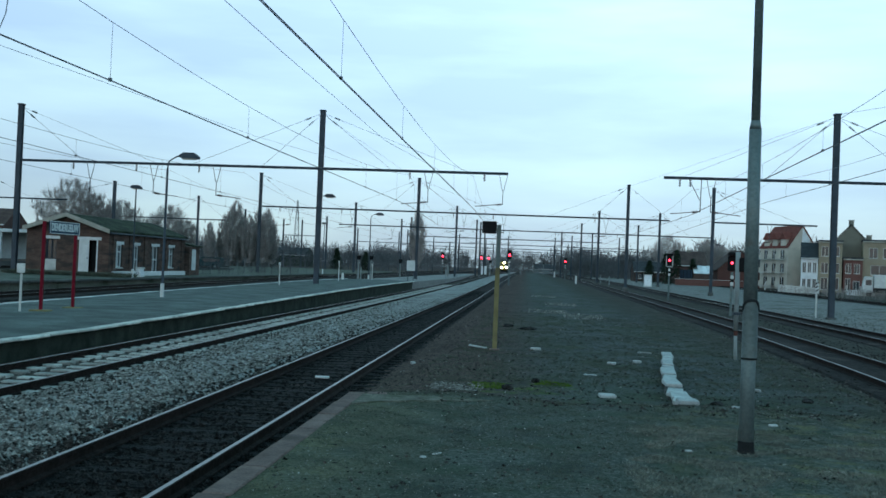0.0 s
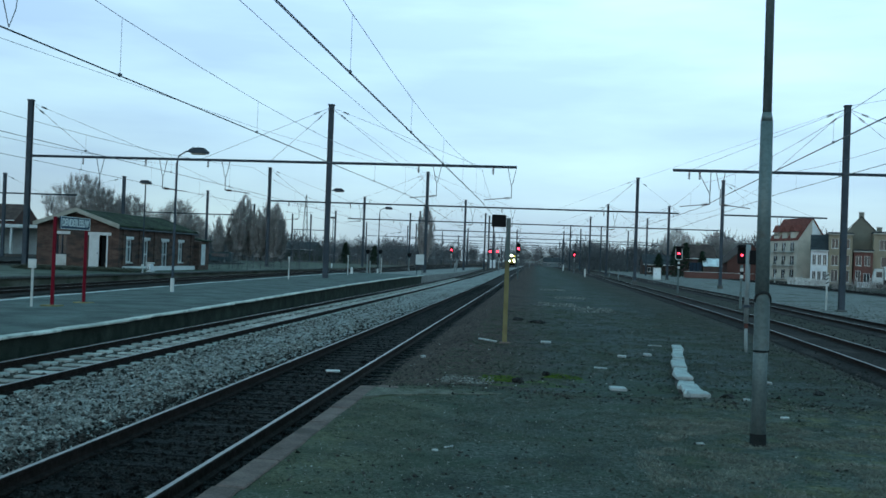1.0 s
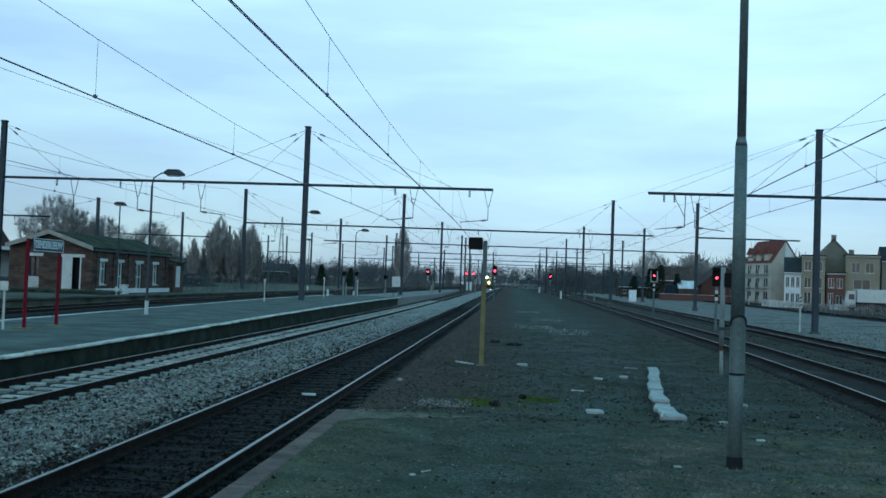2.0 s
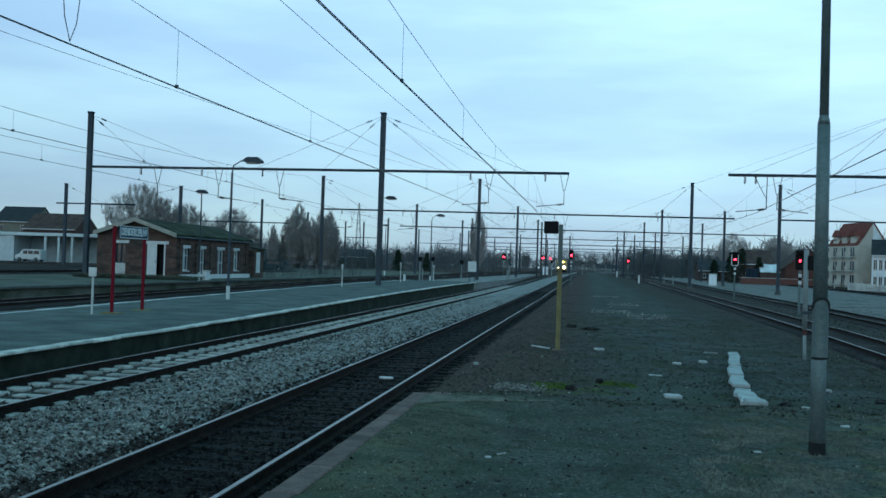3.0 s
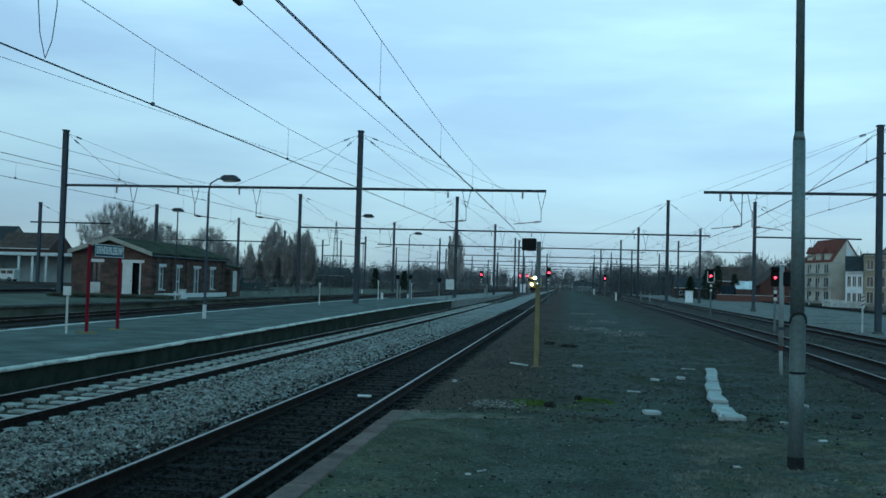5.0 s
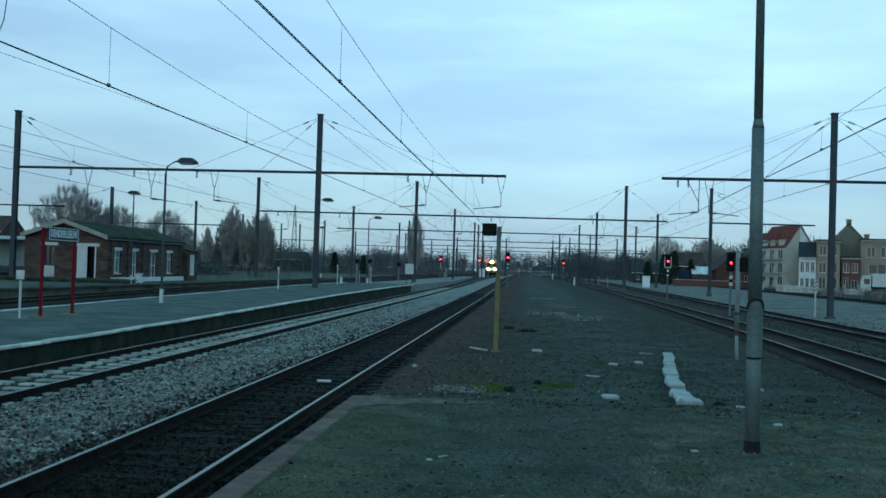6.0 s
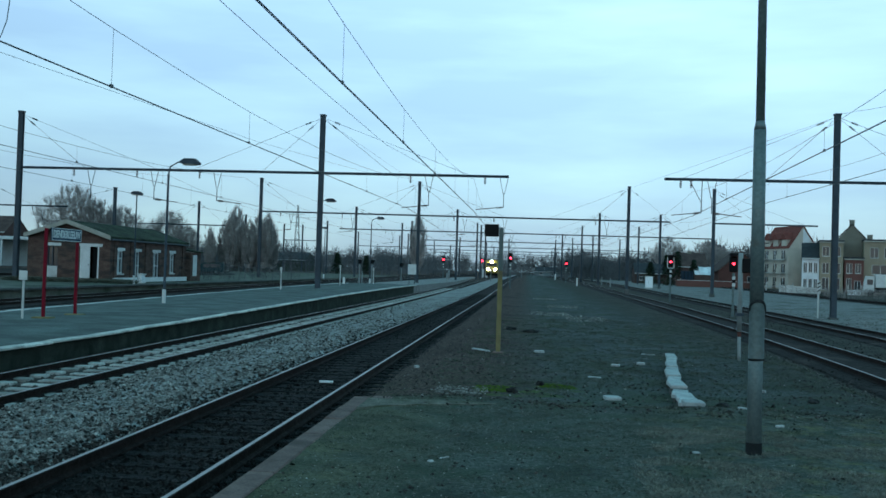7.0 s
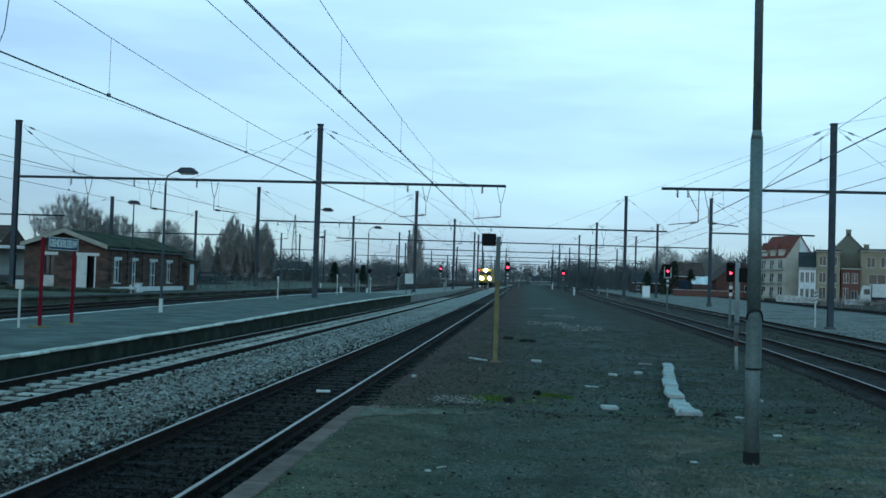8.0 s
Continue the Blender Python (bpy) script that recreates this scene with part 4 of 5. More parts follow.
def locomotive():
    root = thing("locomotive", (0, 0, 0), "yellow electric locomotive with three lit headlights approaching on the track", "locomotive")
    # cab front with a sloping windscreen, drawn across the track
    bm = bmesh.new()
    prism(bm, [(0.25, 1.1), (0.0, 1.7), (0.05, 2.5), (0.4, 3.8), (0.85, 4.15), (17.1, 4.15), (18.0, 3.0), (18.0, 1.1)], -1.45, 1.45, "x")
    bmesh.ops.bevel(bm, geom=list(bm.edges), offset=0.08, segments=2, affect="EDGES")
    part("body", bm, LOCO_YELLOW, root)
    part("skirt", boxed(-1.42, 1.42, 0.35, 17.6, 0.45, 1.12, bevel=0.05), BLACK, root)
    part("roof", boxed(-1.25, 1.25, 0.8, 17.2, 4.1, 4.4, bevel=0.12), STEEL, root)
    for x in (-0.66, 0.66):
        w = bmesh.new()
        box(w, x - 0.58, x + 0.58, 0.05, 0.5, 2.75, 3.5)
        part("windscreen", w, GLASS, root)
    for x in (-0.85, 0.85):
        part("headlight", tubed((x, -0.06, 1.98), (x, 0.06, 1.98), 0.25, n=12), HEADLIGHT, root, "lit white headlight")
        part("buffer", tubed((x, -0.5, 1.0), (x, 0.3, 1.0), 0.2, n=12), BLACK, root)
    part("headlight", tubed((0, 0.12, 3.82), (0, 0.6, 3.82), 0.25, n=12), HEADLIGHT, root, "lit white top light")
    for y in (2.5, 5.0, 12.5, 15.0):
        for x in (-0.75, 0.75):
            part("wheel", tubed((x - 0.06, y, 0.55), (x + 0.06, y, 0.55), 0.55, n=16), BLACK, root)
    bm = bmesh.new()
    for x in (-0.6, 0.6):
        bent(bm, [(x, 13.0, 4.4), (x, 14.6, 4.9), (x, 13.2, 5.75)], 0.03)
    tube(bm, (-0.8, 13.2, 5.78), (0.8, 13.2, 5.78), 0.03)
    part("pantograph", bm, STEEL, root)
    return root


train = locomotive()


# ---------------------------------------------------------------- trees
def bare_tree(x, y, z, h, seed, label, wide=0.32, low=0.22, twigs=9, spread=0.55, boughs=420, mat=None):
    """A winter tree: boughs grow from the trunk to points spread through an egg-shaped crown, each from the nearest bough,
    thicken by what they carry and end in sprays of fine twigs."""
    rg = np.random.RandomState(seed)
    root = thing("bare_tree", (x, y, z), label, "tree", "bare winter trees", turn=float(rg.uniform(0, 360)))
    top = h * 0.82
    node = [(0.0, 0.0, h * low * 1.5 * i / 4) for i in range(5)]
    up, far = [-1, 0, 1, 2, 3], [p[2] for p in node]
    d = rg.normal(size=(boughs, 3))
    d /= np.linalg.norm(d, axis=1)[:, None]
    reach = rg.uniform(0.12, 1.0, boughs) ** 0.45
    t = d[:, 2] * reach
    girth = wide * h * (1 - 0.35 * np.clip(t, 0, 1) ** 2) * (1 + 0.16 * np.sin(3 * np.arctan2(d[:, 1], d[:, 0]) + seed))
    aim = np.stack([d[:, 0] * reach * girth, d[:, 1] * reach * girth, h * low + (top - h * low) * (0.5 + 0.5 * t)], 1)
    aim = aim[np.argsort(np.hypot(np.hypot(aim[:, 0], aim[:, 1]), aim[:, 2] - h * low))]
    for p in aim:
        q = np.array(node)
        gap = p - q
        cost = np.linalg.norm(gap, axis=1) + 0.30 * np.array(far) + 2.0 * np.clip(-gap[:, 2], 0, None) + 0.35 * np.hypot(gap[:, 0], gap[:, 1])
        i = int(np.argmin(cost))
        m = q[i] + gap[i] * 0.5 + rg.normal(size=3) * h * 0.006 + np.array((0, 0, -0.03 * np.linalg.norm(gap[i])))
        node.append(tuple(m)); up.append(i); far.append(far[i] + float(np.linalg.norm(m - q[i])))
        node.append(tuple(p)); up.append(len(node) - 2); far.append(far[-1] + float(np.linalg.norm(p - m)))
    load = np.ones(len(node))
    for i in range(len(node) - 1, 0, -1):
        load[up[i]] += load[i]
    thick = h * 0.0009 * np.sqrt(load)
    trunk = bmesh.new()
    tube(trunk, (0, 0, -0.3), node[1], thick[0] * 1.15, thick[1], n=8)
    for i in range(2, 5):
        tube(trunk, node[i - 1], node[i], thick[i - 1], thick[i], n=8, caps=False)
    part("trunk", trunk, BARK, root)
    vs, fs = [], []
    for i in range(5, len(node)):
        a, b = np.array(node[up[i]]), np.array(node[i])
        w = np.cross(b - a, rg.normal(size=3))
        w /= np.linalg.norm(w) + 1e-9
        e = np.cross(b - a, w)
        e /= np.linalg.norm(e) + 1e-9
        n = len(vs)
        ra, rb = min(thick[up[i]], thick[i] * 1.5), thick[i]
        for c, r in ((a, ra), (b, rb)):
            vs += [tuple(c + w * r), tuple(c - w * r * 0.5 + e * r * 0.87), tuple(c - w * r * 0.5 - e * r * 0.87)]
        fs += [(n, n + 1, n + 4, n + 3), (n + 1, n + 2, n + 5, n + 4), (n + 2, n, n + 3, n + 5)]
        out = b - np.array((0, 0, h * low))
        out /= np.linalg.norm(out) + 1e-9
        for _ in range(twigs):
            g = out * 0.6 + rg.normal(size=3) * spread + np.array((0, 0, 0.45))
            g *= h * rg.uniform(0.045, 0.105) / (np.linalg.norm(g) + 1e-9)
            o = a + (b - a) * rg.uniform(0.2, 1.0)
            f = np.cross(g, rg.normal(size=3))
            f *= h * rg.uniform(0.0005, 0.0011) / (np.linalg.norm(f) + 1e-9)
            n = len(vs)
            vs += [tuple(o - f), tuple(o + f), tuple(o + g)]
            fs.append((n, n + 1, n + 2))
    me = bpy.data.meshes.new("crown")
    me.from_pydata(vs, [], fs)
    me.materials.append(mat or TWIG)
    c = new("crown", me)
    c.parent = root
    return root


oak = bare_tree(-68.4, 142, 0, 15.2, 4, "wide bare tree with a round crown of fine twigs", wide=0.33, low=0.24, boughs=620, twigs=11, spread=0.4)
for (x, y, s, a) in ((-64.9, 143.5, 0.84, 100), (-72.8, 150, 0.66, 40), (-64.4, 151, 0.80, 210), (-60.2, 160, 0.80, 310), (-58.3, 163, 0.62, 20), (33.6, 238, 0.88, 20), (42.9, 236, 0.82, 130), (46.5, 240, 0.7, 250), (-112, 170, 0.6, 80), (-99, 200, 0.66, 160), (-92, 215, 0.6, 10)):
    copy_thing(oak, pose(x, y, 0, 0, 0, a)).scale = (s, s, s)
pop = bare_tree(-19.1, 170, 0, 13.6, 9, "slender bare poplar with dense upright branches", wide=0.12, low=0.05, boughs=380, twigs=13, spread=0.16)
for i, (x, s) in enumerate(((-59.5, 0.72), (-57.6, 0.86), (-56.3, 1.12), (-55.2, 1.0), (-54.2, 0.86), (-53.0, 0.8), (-52.0, 0.86), (-51.0, 0.98), (-50.0, 1.0), (-49.0, 0.9), (-48.2, 0.74), (-61.2, 0.6))):
    copy_thing(pop, pose(x, 180 + (i % 3) * 3, 0, 0, 0, i * 47)).scale = (s * 1.15, s * 1.15, s)


def woods(name, label, x0, x1, y0, y1, count, h0, h1, seed, mat, blades=70):
    """Bare crowns, each an uneven cloud of fine short twigs round a stem."""
    rg = np.random.RandomState(seed)
    blades = int(blades * 2.4)
    vs, fs = [], []
    for _ in range(count):
        x, y, h = rg.uniform(x0, x1), rg.uniform(y0, y1), rg.uniform(h0, h1)
        w = h * rg.uniform(0.26, 0.44)
        d = rg.normal(size=(blades, 3))
        d /= np.linalg.norm(d, axis=1)[:, None]
        d *= (rg.rand(blades) ** 0.4)[:, None] * (1 + 0.22 * np.sin(4 * np.arctan2(d[:, 1], d[:, 0]) + x))[:, None]
        o = np.stack([x + d[:, 0] * w, y + d[:, 1] * w, h * 0.50 + d[:, 2] * h * 0.46], 1)
        g = (d * (0.8, 0.8, 0.6) + rg.normal(size=(blades, 3)) * 0.45 + (0, 0, 0.5)) * (h * rg.uniform(0.05, 0.13, blades))[:, None]
        f = np.cross(g, rg.normal(size=(blades, 3)))
        f *= (h * rg.uniform(0.006, 0.015, blades) / (np.linalg.norm(f, axis=1) + 1e-9))[:, None]
        n = len(vs)
        vs += np.stack([o - f, o + f, o + g], 1).reshape(-1, 3).tolist()
        fs += (np.arange(blades * 3).reshape(-1, 3) + n).tolist()
        n = len(vs)
        vs += [(x - 0.02 * h, y, -0.3), (x + 0.02 * h, y, -0.3), (x, y, h * 0.9)]
        fs.append((n, n + 1, n + 2))
    me = bpy.data.meshes.new(name)
    me.from_pydata(vs, [], fs)
    me.materials.append(mat)
    return tagged(new(name, me), label, "woods", kind="stuff")


woods("far_woods", "dark line of bare winter woods on the horizon", -420, 330, 470, 640, 620, 6, 13, 1, WOODS, 190)
woods("undergrowth", "dense dark brush under the far woods", -420, 330, 455, 480, 420, 3, 6, 21, WOODS, 120)
woods("near_thicket", "dark bare thicket behind the yard", -150, -26, 215, 330, 190, 3.5, 7.5, 2, WOODS, 150)
woods("line_thicket", "low bare bushes beside the far tracks", 22, 95, 250, 400, 120, 4, 9, 3, WOODS, 150)
woods("line_woods", "bare trees beyond the bending tracks", 12, 72, 325, 400, 120, 6, 11, 22, WOODS, 170)
woods("side_woods", "bare trees behind the sidings and sheds", 48, 130, 290, 420, 130, 8, 15, 12, WOODS, 170)
woods("station_trees", "bare trees behind the station", -190, -95, 225, 330, 50, 6, 11, 13, WOODS, 220)
woods("hedge_bushes", "dark low bushes beside the brick building", -31, -24.6, 82, 112, 46, 0.9, 2.0, 5, WOODS, 40)
woods("bank_weeds", "dry weeds along the garden fence", 37.5, 62, 120, 156, 620, 0.4, 1.2, 8, TWIG, 26)


def conifer(x, y, h, w, seed):
    k = random.Random(seed)
    root = thing("conifer", (x, y, -0.3), "dark evergreen tree with a ragged cone", "tree", "evergreens")
    part("trunk", tubed((0, 0, 0), (0, 0, h * 0.9), 0.16, 0.03, n=6), BARK, root)
    bm = bmesh.new()
    for i in range(620):
        t = k.random() ** 0.8
        a = k.uniform(0, 6.28)
        r = w * (1 - t) * k.uniform(0.25, 1.0) + 0.1
        p = Vector((math.cos(a) * r, math.sin(a) * r, h * (0.06 + 0.94 * t)))
        s = k.uniform(0.16, 0.4)
        o = Vector((math.cos(a), math.sin(a), -0.5)) * s * 1.6
        side = Vector((-math.sin(a), math.cos(a), k.uniform(-0.3, 0.3))) * s * 0.6
        bm.faces.new([bm.verts.new(v) for v in (p - side, p + side, p + o)])
    part("crown", bm, CONIFER, root)


for i, (x, y, h, w) in enumerate(((26.5, 190, 6.2, 2.0), (28.8, 192, 7.0, 2.3), (31.6, 190, 5.4, 1.9), (24.2, 196, 4.8, 1.8), (-40, 205, 5, 1.7), (-35.5, 215, 4.6, 1.5))):
    conifer(x, y, h, w, 30 + i)


# ---------------------------------------------------------------- houses beyond the yard
WALLS = {}


def wall_paint(name, color, **k):
    if name not in WALLS:
        WALLS[name] = material(name, color, 0.9, vary=0.10, scale=0.8, fine=8, dirt=tuple(c * 0.7 for c in color), dirt_scale=0.5, dirt_at=0.58, **k)
    return WALLS[name]


TILE_RED = material("red_roof_tiles", (0.17, 0.062, 0.052), 0.85, vary=0.2, scale=1, fine=5, stretch=(1, 1, 4))
SLATE = material("grey_slate_roof", (0.045, 0.05, 0.055), 0.8, vary=0.25, scale=1, fine=5, stretch=(1, 1, 4))
GREY_TILE = material("brown_roof_tiles", (0.075, 0.055, 0.05), 0.85, vary=0.25, scale=1, fine=5)


def house(x, y, w, l, base, eave, ridge, wall, roof, label, windows, turn=0.0, along="y", chimneys=(), roof_over=0.25, flat=False):
    """Front faces the camera. windows: (u, v, width, height, kind) on the front wall; u from its left end."""
    root = thing("house", (x, y, base), label, "house", "houses beyond the fence", turn=turn)
    H = eave
    bm = bmesh.new()
    us = sorted({0, w, *[q for u, v, ww, hh in windows for q in (u, u + ww)]})
    for a, b in zip(us, us[1:]):
        gaps = sorted((v, v + hh) for u, v, ww, hh in windows if u <= a + 1e-6 and u + ww >= b - 1e-6)
        lo = 0
        for g0, g1 in gaps:
            if g0 - lo > 0.01:
                box(bm, a, b, 0, 0.3, lo, g0)
            lo = g1
        box(bm, a, b, 0, 0.3, lo, H)
    box(bm, 0, 0.3, 0.301, l, 0, H)
    box(bm, w - 0.3, w, 0.301, l, 0, H)
    box(bm, 0.301, w - 0.301, l - 0.3, l, 0, H)
    part("wall", bm, wall, root)
    if flat:
        part("roof", boxed(-0.15, w + 0.15, -0.2, l + 0.1, H + 0.003, H + 0.25, bevel=0.03), roof, root)
        part("cornice", boxed(-0.1, w + 0.1, -0.26, -0.003, H - 0.22, H, bevel=0.02), CREAM, root, "pale cornice")
    elif along == "y":
        part("gable", prism(bmesh.new(), [(0, H + 0.004), (w, H + 0.004), (w / 2, ridge)], 0.01, 0.3), wall, root)
        bm = bmesh.new()
        o = roof_over
        for a, b in (((-o, H - o * 0.6), (w / 2, ridge + 0.05)), ((w / 2, ridge + 0.05), (w + o, H - o * 0.6))):
            prism(bm, [a, b, (b[0], b[1] + 0.16), (a[0], a[1] + 0.16)], -0.2, l + 0.2)
        part("roof", bm, roof, root)
    else:
        for xx in (0.0, w - 0.3):
            part("gable", prism(bmesh.new(), [(0.01, H + 0.004), (l, H + 0.004), (l / 2, ridge)], xx, xx + 0.3, "x"), wall, root)
        bm = bmesh.new()
        for a, b in (((-0.35, H - 0.2), (l / 2, ridge + 0.05)), ((l / 2, ridge + 0.05), (l + 0.35, H - 0.2))):
            prism(bm, [a, b, (b[0], b[1] + 0.16), (a[0], a[1] + 0.16)], -0.12, w + 0.12, "x")
        part("roof", bm, roof, root)
        part("gutter", boxed(-0.1, w + 0.1, -0.48, -0.36, H - 0.2, H - 0.06), WHITE, root)
    for u, v, ww, hh in windows:
        win = part("window", boxed(u, u + ww, 0.15, 0.17, v, v + hh), GLASS, root)
        bm = bmesh.new()
        for a in (u, u + ww / 2 - 0.03, u + ww - 0.07):
            box(bm, a, a + 0.07, 0.08, 0.145, v, v + hh)
        for zz in (v, v + hh - 0.07):
            box(bm, u, u + ww, 0.085, 0.14, zz, zz + 0.07)
        part("frame", bm, WHITE, win)
        part("sill", boxed(u - 0.06, u + ww + 0.06, -0.06, 0.1, v - 0.07, v - 0.003), CONCRETE, win)
    for cx, cy, ch in chimneys:
        c = part("chimney", boxed(cx - 0.4, cx + 0.4, cy - 0.35, cy + 0.35, H, ridge + ch, bevel=0.03), OLIVE, root)
        part("chimney_cap", boxed(cx - 0.46, cx + 0.46, cy - 0.41, cy + 0.41, ridge + ch, ridge + ch + 0.12), CONCRETE, c)
    return root


BEIGE, PALE, YELLOW, BRICKY, OLIVE = (wall_paint("beige_render", (0.50, 0.465, 0.40)), wall_paint("white_render", (0.72, 0.76, 0.78)),
                                      wall_paint("yellow_brick", (0.29, 0.255, 0.19)), wall_paint("red_house_brick", (0.15, 0.075, 0.065)), wall_paint("grey_green_render", (0.18, 0.18, 0.15)))
# apartment block: balcony front, then a tall plain gable
FACE = -15.0
tall = house(45.6, 176.5, 5.3, 10, 0.1, 7.3, 11.2, BEIGE, TILE_RED, "beige apartment block with balconies, dormers and a red tiled roof", [], along="y", turn=14.0, roof_over=0.1)
part("white_stripe", prism(bmesh.new(), [(2.6, 6.2), (4.1, 5.2), (4.1, 8.9), (2.65, 10.9)], -0.02, -0.004), PALE, tall, "white painted stripe on the gable")
for v in (1.2, 4.2, 7.2):
    for z in (0.6, 3.0, 5.4):
        win = part("window", boxed(-0.012, -0.003, v, v + 1.3, z, z + 1.5), GLASS, tall)
        part("frame", boxed(-0.05, -0.013, v + 0.6, v + 0.7, z, z + 1.5), WHITE, win)
        bal = part("balcony", boxed(-0.9, -0.052, v - 0.2, v + 1.6, z - 0.2, z - 0.06), CONCRETE, tall)
        part("railing", boxed(-0.9, -0.85, v - 0.2, v + 1.6, z - 0.058, z + 0.75), BEIGE, bal)
    d = part("dormer", boxed(0.1, 2.2, v - 0.2, v + 1.6, 7.25, 8.9), BEIGE, tall)
    part("dormer_roof", prism(bmesh.new(), [(v - 0.5, 8.85), (v + 1.9, 8.85), (v + 0.7, 10.1)], -0.15, 2.4, "x"), TILE_RED, d)
house(45.3, 166.8, 2.6, 8, 0.0, 5.6, 8.0, PALE, SLATE, "narrow white house with a dark slate roof",
      [(0.2, 0.5, 0.6, 1.6), (1.0, 0.5, 0.6, 1.6), (1.8, 0.5, 0.6, 1.6), (0.2, 3.1, 0.6, 1.7), (1.0, 3.1, 0.6, 1.7), (1.8, 3.1, 0.6, 1.7)], along="x", turn=FACE)
house(47.85, 166, 3.6, 9, 0.0, 8.3, 8.5, YELLOW, SLATE, "tall yellow brick terraced house with a flat roof",
      [(0.4, 0.4, 1.1, 2.0), (2.1, 0.4, 1.1, 2.0), (0.4, 3.1, 1.1, 1.7), (2.1, 3.1, 1.1, 1.7), (0.4, 5.9, 1.1, 1.6), (2.1, 5.9, 1.1, 1.6)], flat=True, turn=FACE)
house(51.4, 171, 5.9, 10, 0.0, 8.2, 11.4, OLIVE, SLATE, "grey green house with a steep gable and a chimney", [(1.2, 3.5, 0.9, 1.4)], along="y", chimneys=((3.0, 1.2, 0.8),), turn=FACE)
house(51.7, 165.5, 2.9, 5, 0.0, 5.6, 6.0, BRICKY, SLATE, "low red brick house with white windows",
      [(0.3, 0.3, 0.8, 2.1), (1.5, 0.5, 1.0, 1.5), (0.3, 3.2, 0.9, 1.6), (1.6, 3.2, 0.9, 1.6)], flat=True, turn=FACE)
house(54.75, 165.5, 5.2, 9, 0.0, 8.6, 9.0, YELLOW, SLATE, "brown brick house with a flat roof and wide windows",
      [(0.7, 0.4, 1.6, 2.0), (3.0, 0.4, 1.4, 2.0), (1.2, 3.1, 2.6, 1.6), (0.9, 5.8, 1.3, 1.7), (3.0, 5.8, 1.3, 1.7)], flat=True, turn=FACE, chimneys=((1.0, 3.0, 0.6),))
house(60.0, 164, 6.0, 9, 0.0, 7.9, 10.2, OLIVE, SLATE, "pale house with wide upper windows",
      [(0.7, 3.0, 2.0, 1.5), (3.4, 3.0, 1.6, 1.5), (0.7, 5.4, 2.0, 1.6), (3.4, 5.4, 1.6, 1.6)], along="x", chimneys=((1.5, 4.0, 0.8), (4.5, 4.0, 0.6)), turn=FACE)
house(31.4, 210, 6.4, 9, -0.2, 4.2, 7.0, wall_paint("sooty_brick", (0.085, 0.055, 0.050)), GREY_TILE, "low brick house with a long brown tiled roof", [(0.8, 1.4, 1.2, 1.3), (4.0, 1.4, 1.2, 1.3)], along="x", chimneys=((3.2, 4.5, 0.5),))
house(36.6, 192, 8.4, 10, -0.2, 3.4, 7.0, wall_paint("dark_red_shed_brick", (0.105, 0.055, 0.048)), GREY_TILE, "dark red brick shed with a broad tiled gable", [(5.4, 1.3, 1.2, 1.2)], along="y", roof_over=0.5)
house(24.5, 226, 8, 7, -0.2, 2.6, 4.6, GREY_TILE, SLATE, "small dark house behind the sidings", [(1, 0.9, 1.2, 1.0)], along="x")


lean_to = thing("lean_to", (31.5, 188, -0.3), "lean-to with a roof of white sheets against the shed", "shed")
part("wall", boxed(0, 3.4, 0.3, 2.6, 0, 2.5), GREY_TILE, lean_to)
for i in range(4):
    part("roof_sheet", prism(bmesh.new(), [(0.0, 2.55 + 0.03 * (i % 2)), (2.7, 4.0 + 0.06 * (i % 2)), (2.7, 4.05 + 0.06 * (i % 2)), (0.0, 2.6 + 0.03 * (i % 2))], 0.9 * i, 0.9 * i + 0.88, "x"), PALE, lean_to)
skip = thing("skip_container", (29.2, 188, -0.3), "dark blue steel container beside the sheds", "container")
part("body", boxed(0, 2.0, 0, 2.2, 0.15, 3.2, bevel=0.05), wall_paint("dark_blue_steel", (0.025, 0.04, 0.06)), skip)
for x in (0.3, 0.95, 1.6):
    part("rib", boxed(x, x + 0.1, -0.05, -0.002, 0.2, 3.1), BLACK, skip)
low_wall = thing("garden_wall", (27.5, 184, -0.4), "low red brick garden wall behind the siding", "wall")
part("wall", boxed(0, 12.5, 0, 0.24, 0, 1.55), BRICKY, low_wall)
part("coping", boxed(-0.05, 12.55, -0.04, 0.28, 1.552, 1.62), CONCRETE, low_wall)
# left side: station buildings
canopy = thing("station_shelter", (-103.0, 152, 0.1), "long white station shelter with thin columns", "station building")
SHELTER = wall_paint("weathered_white_shelter", (0.50, 0.56, 0.57))
part("roof", boxed(0, 26, 0, 6, 4.3, 4.85, bevel=0.05), SHELTER, canopy)
part("wall", boxed(0, 26, 5.6, 5.9, 0, 4.3), wall_paint("pale_blue_wall", (0.30, 0.38, 0.40)), canopy)
part("end_block", boxed(0, 7.6, 0.3, 5.59, 0, 4.29), SHELTER, canopy)
for x in (13.1, 15.5, 17.9, 20.3, 22.7):
    part("column", boxed(x, x + 0.35, 0.2, 0.5, 0, 4.3), SHELTER, canopy)
house(-124, 190, 9, 9, 0.1, 7.9, 11.0, OLIVE, SLATE, "grey green house behind the station", [(1.2, 5.6, 1.2, 1.5), (6.2, 5.6, 1.2, 1.5)], along="x")
house(-65, 245, 9, 10, 0.2, 2.9, 4.7, wall_paint("grey_green_hall", (0.05, 0.06, 0.05)), SLATE, "long low grey hall beyond the yard", [], along="x")
FAR_WALL = wall_paint("grey_blue_far_wall", (0.16, 0.20, 0.21))
house(4.0, 466, 20, 8, -0.1, 2.4, 4.4, FAR_WALL, SLATE, "low grey blue hall at the end of the line", [(2, 0.8, 1.5, 1.0), (7, 0.8, 1.5, 1.0), (13, 0.8, 1.5, 1.0)], along="x")
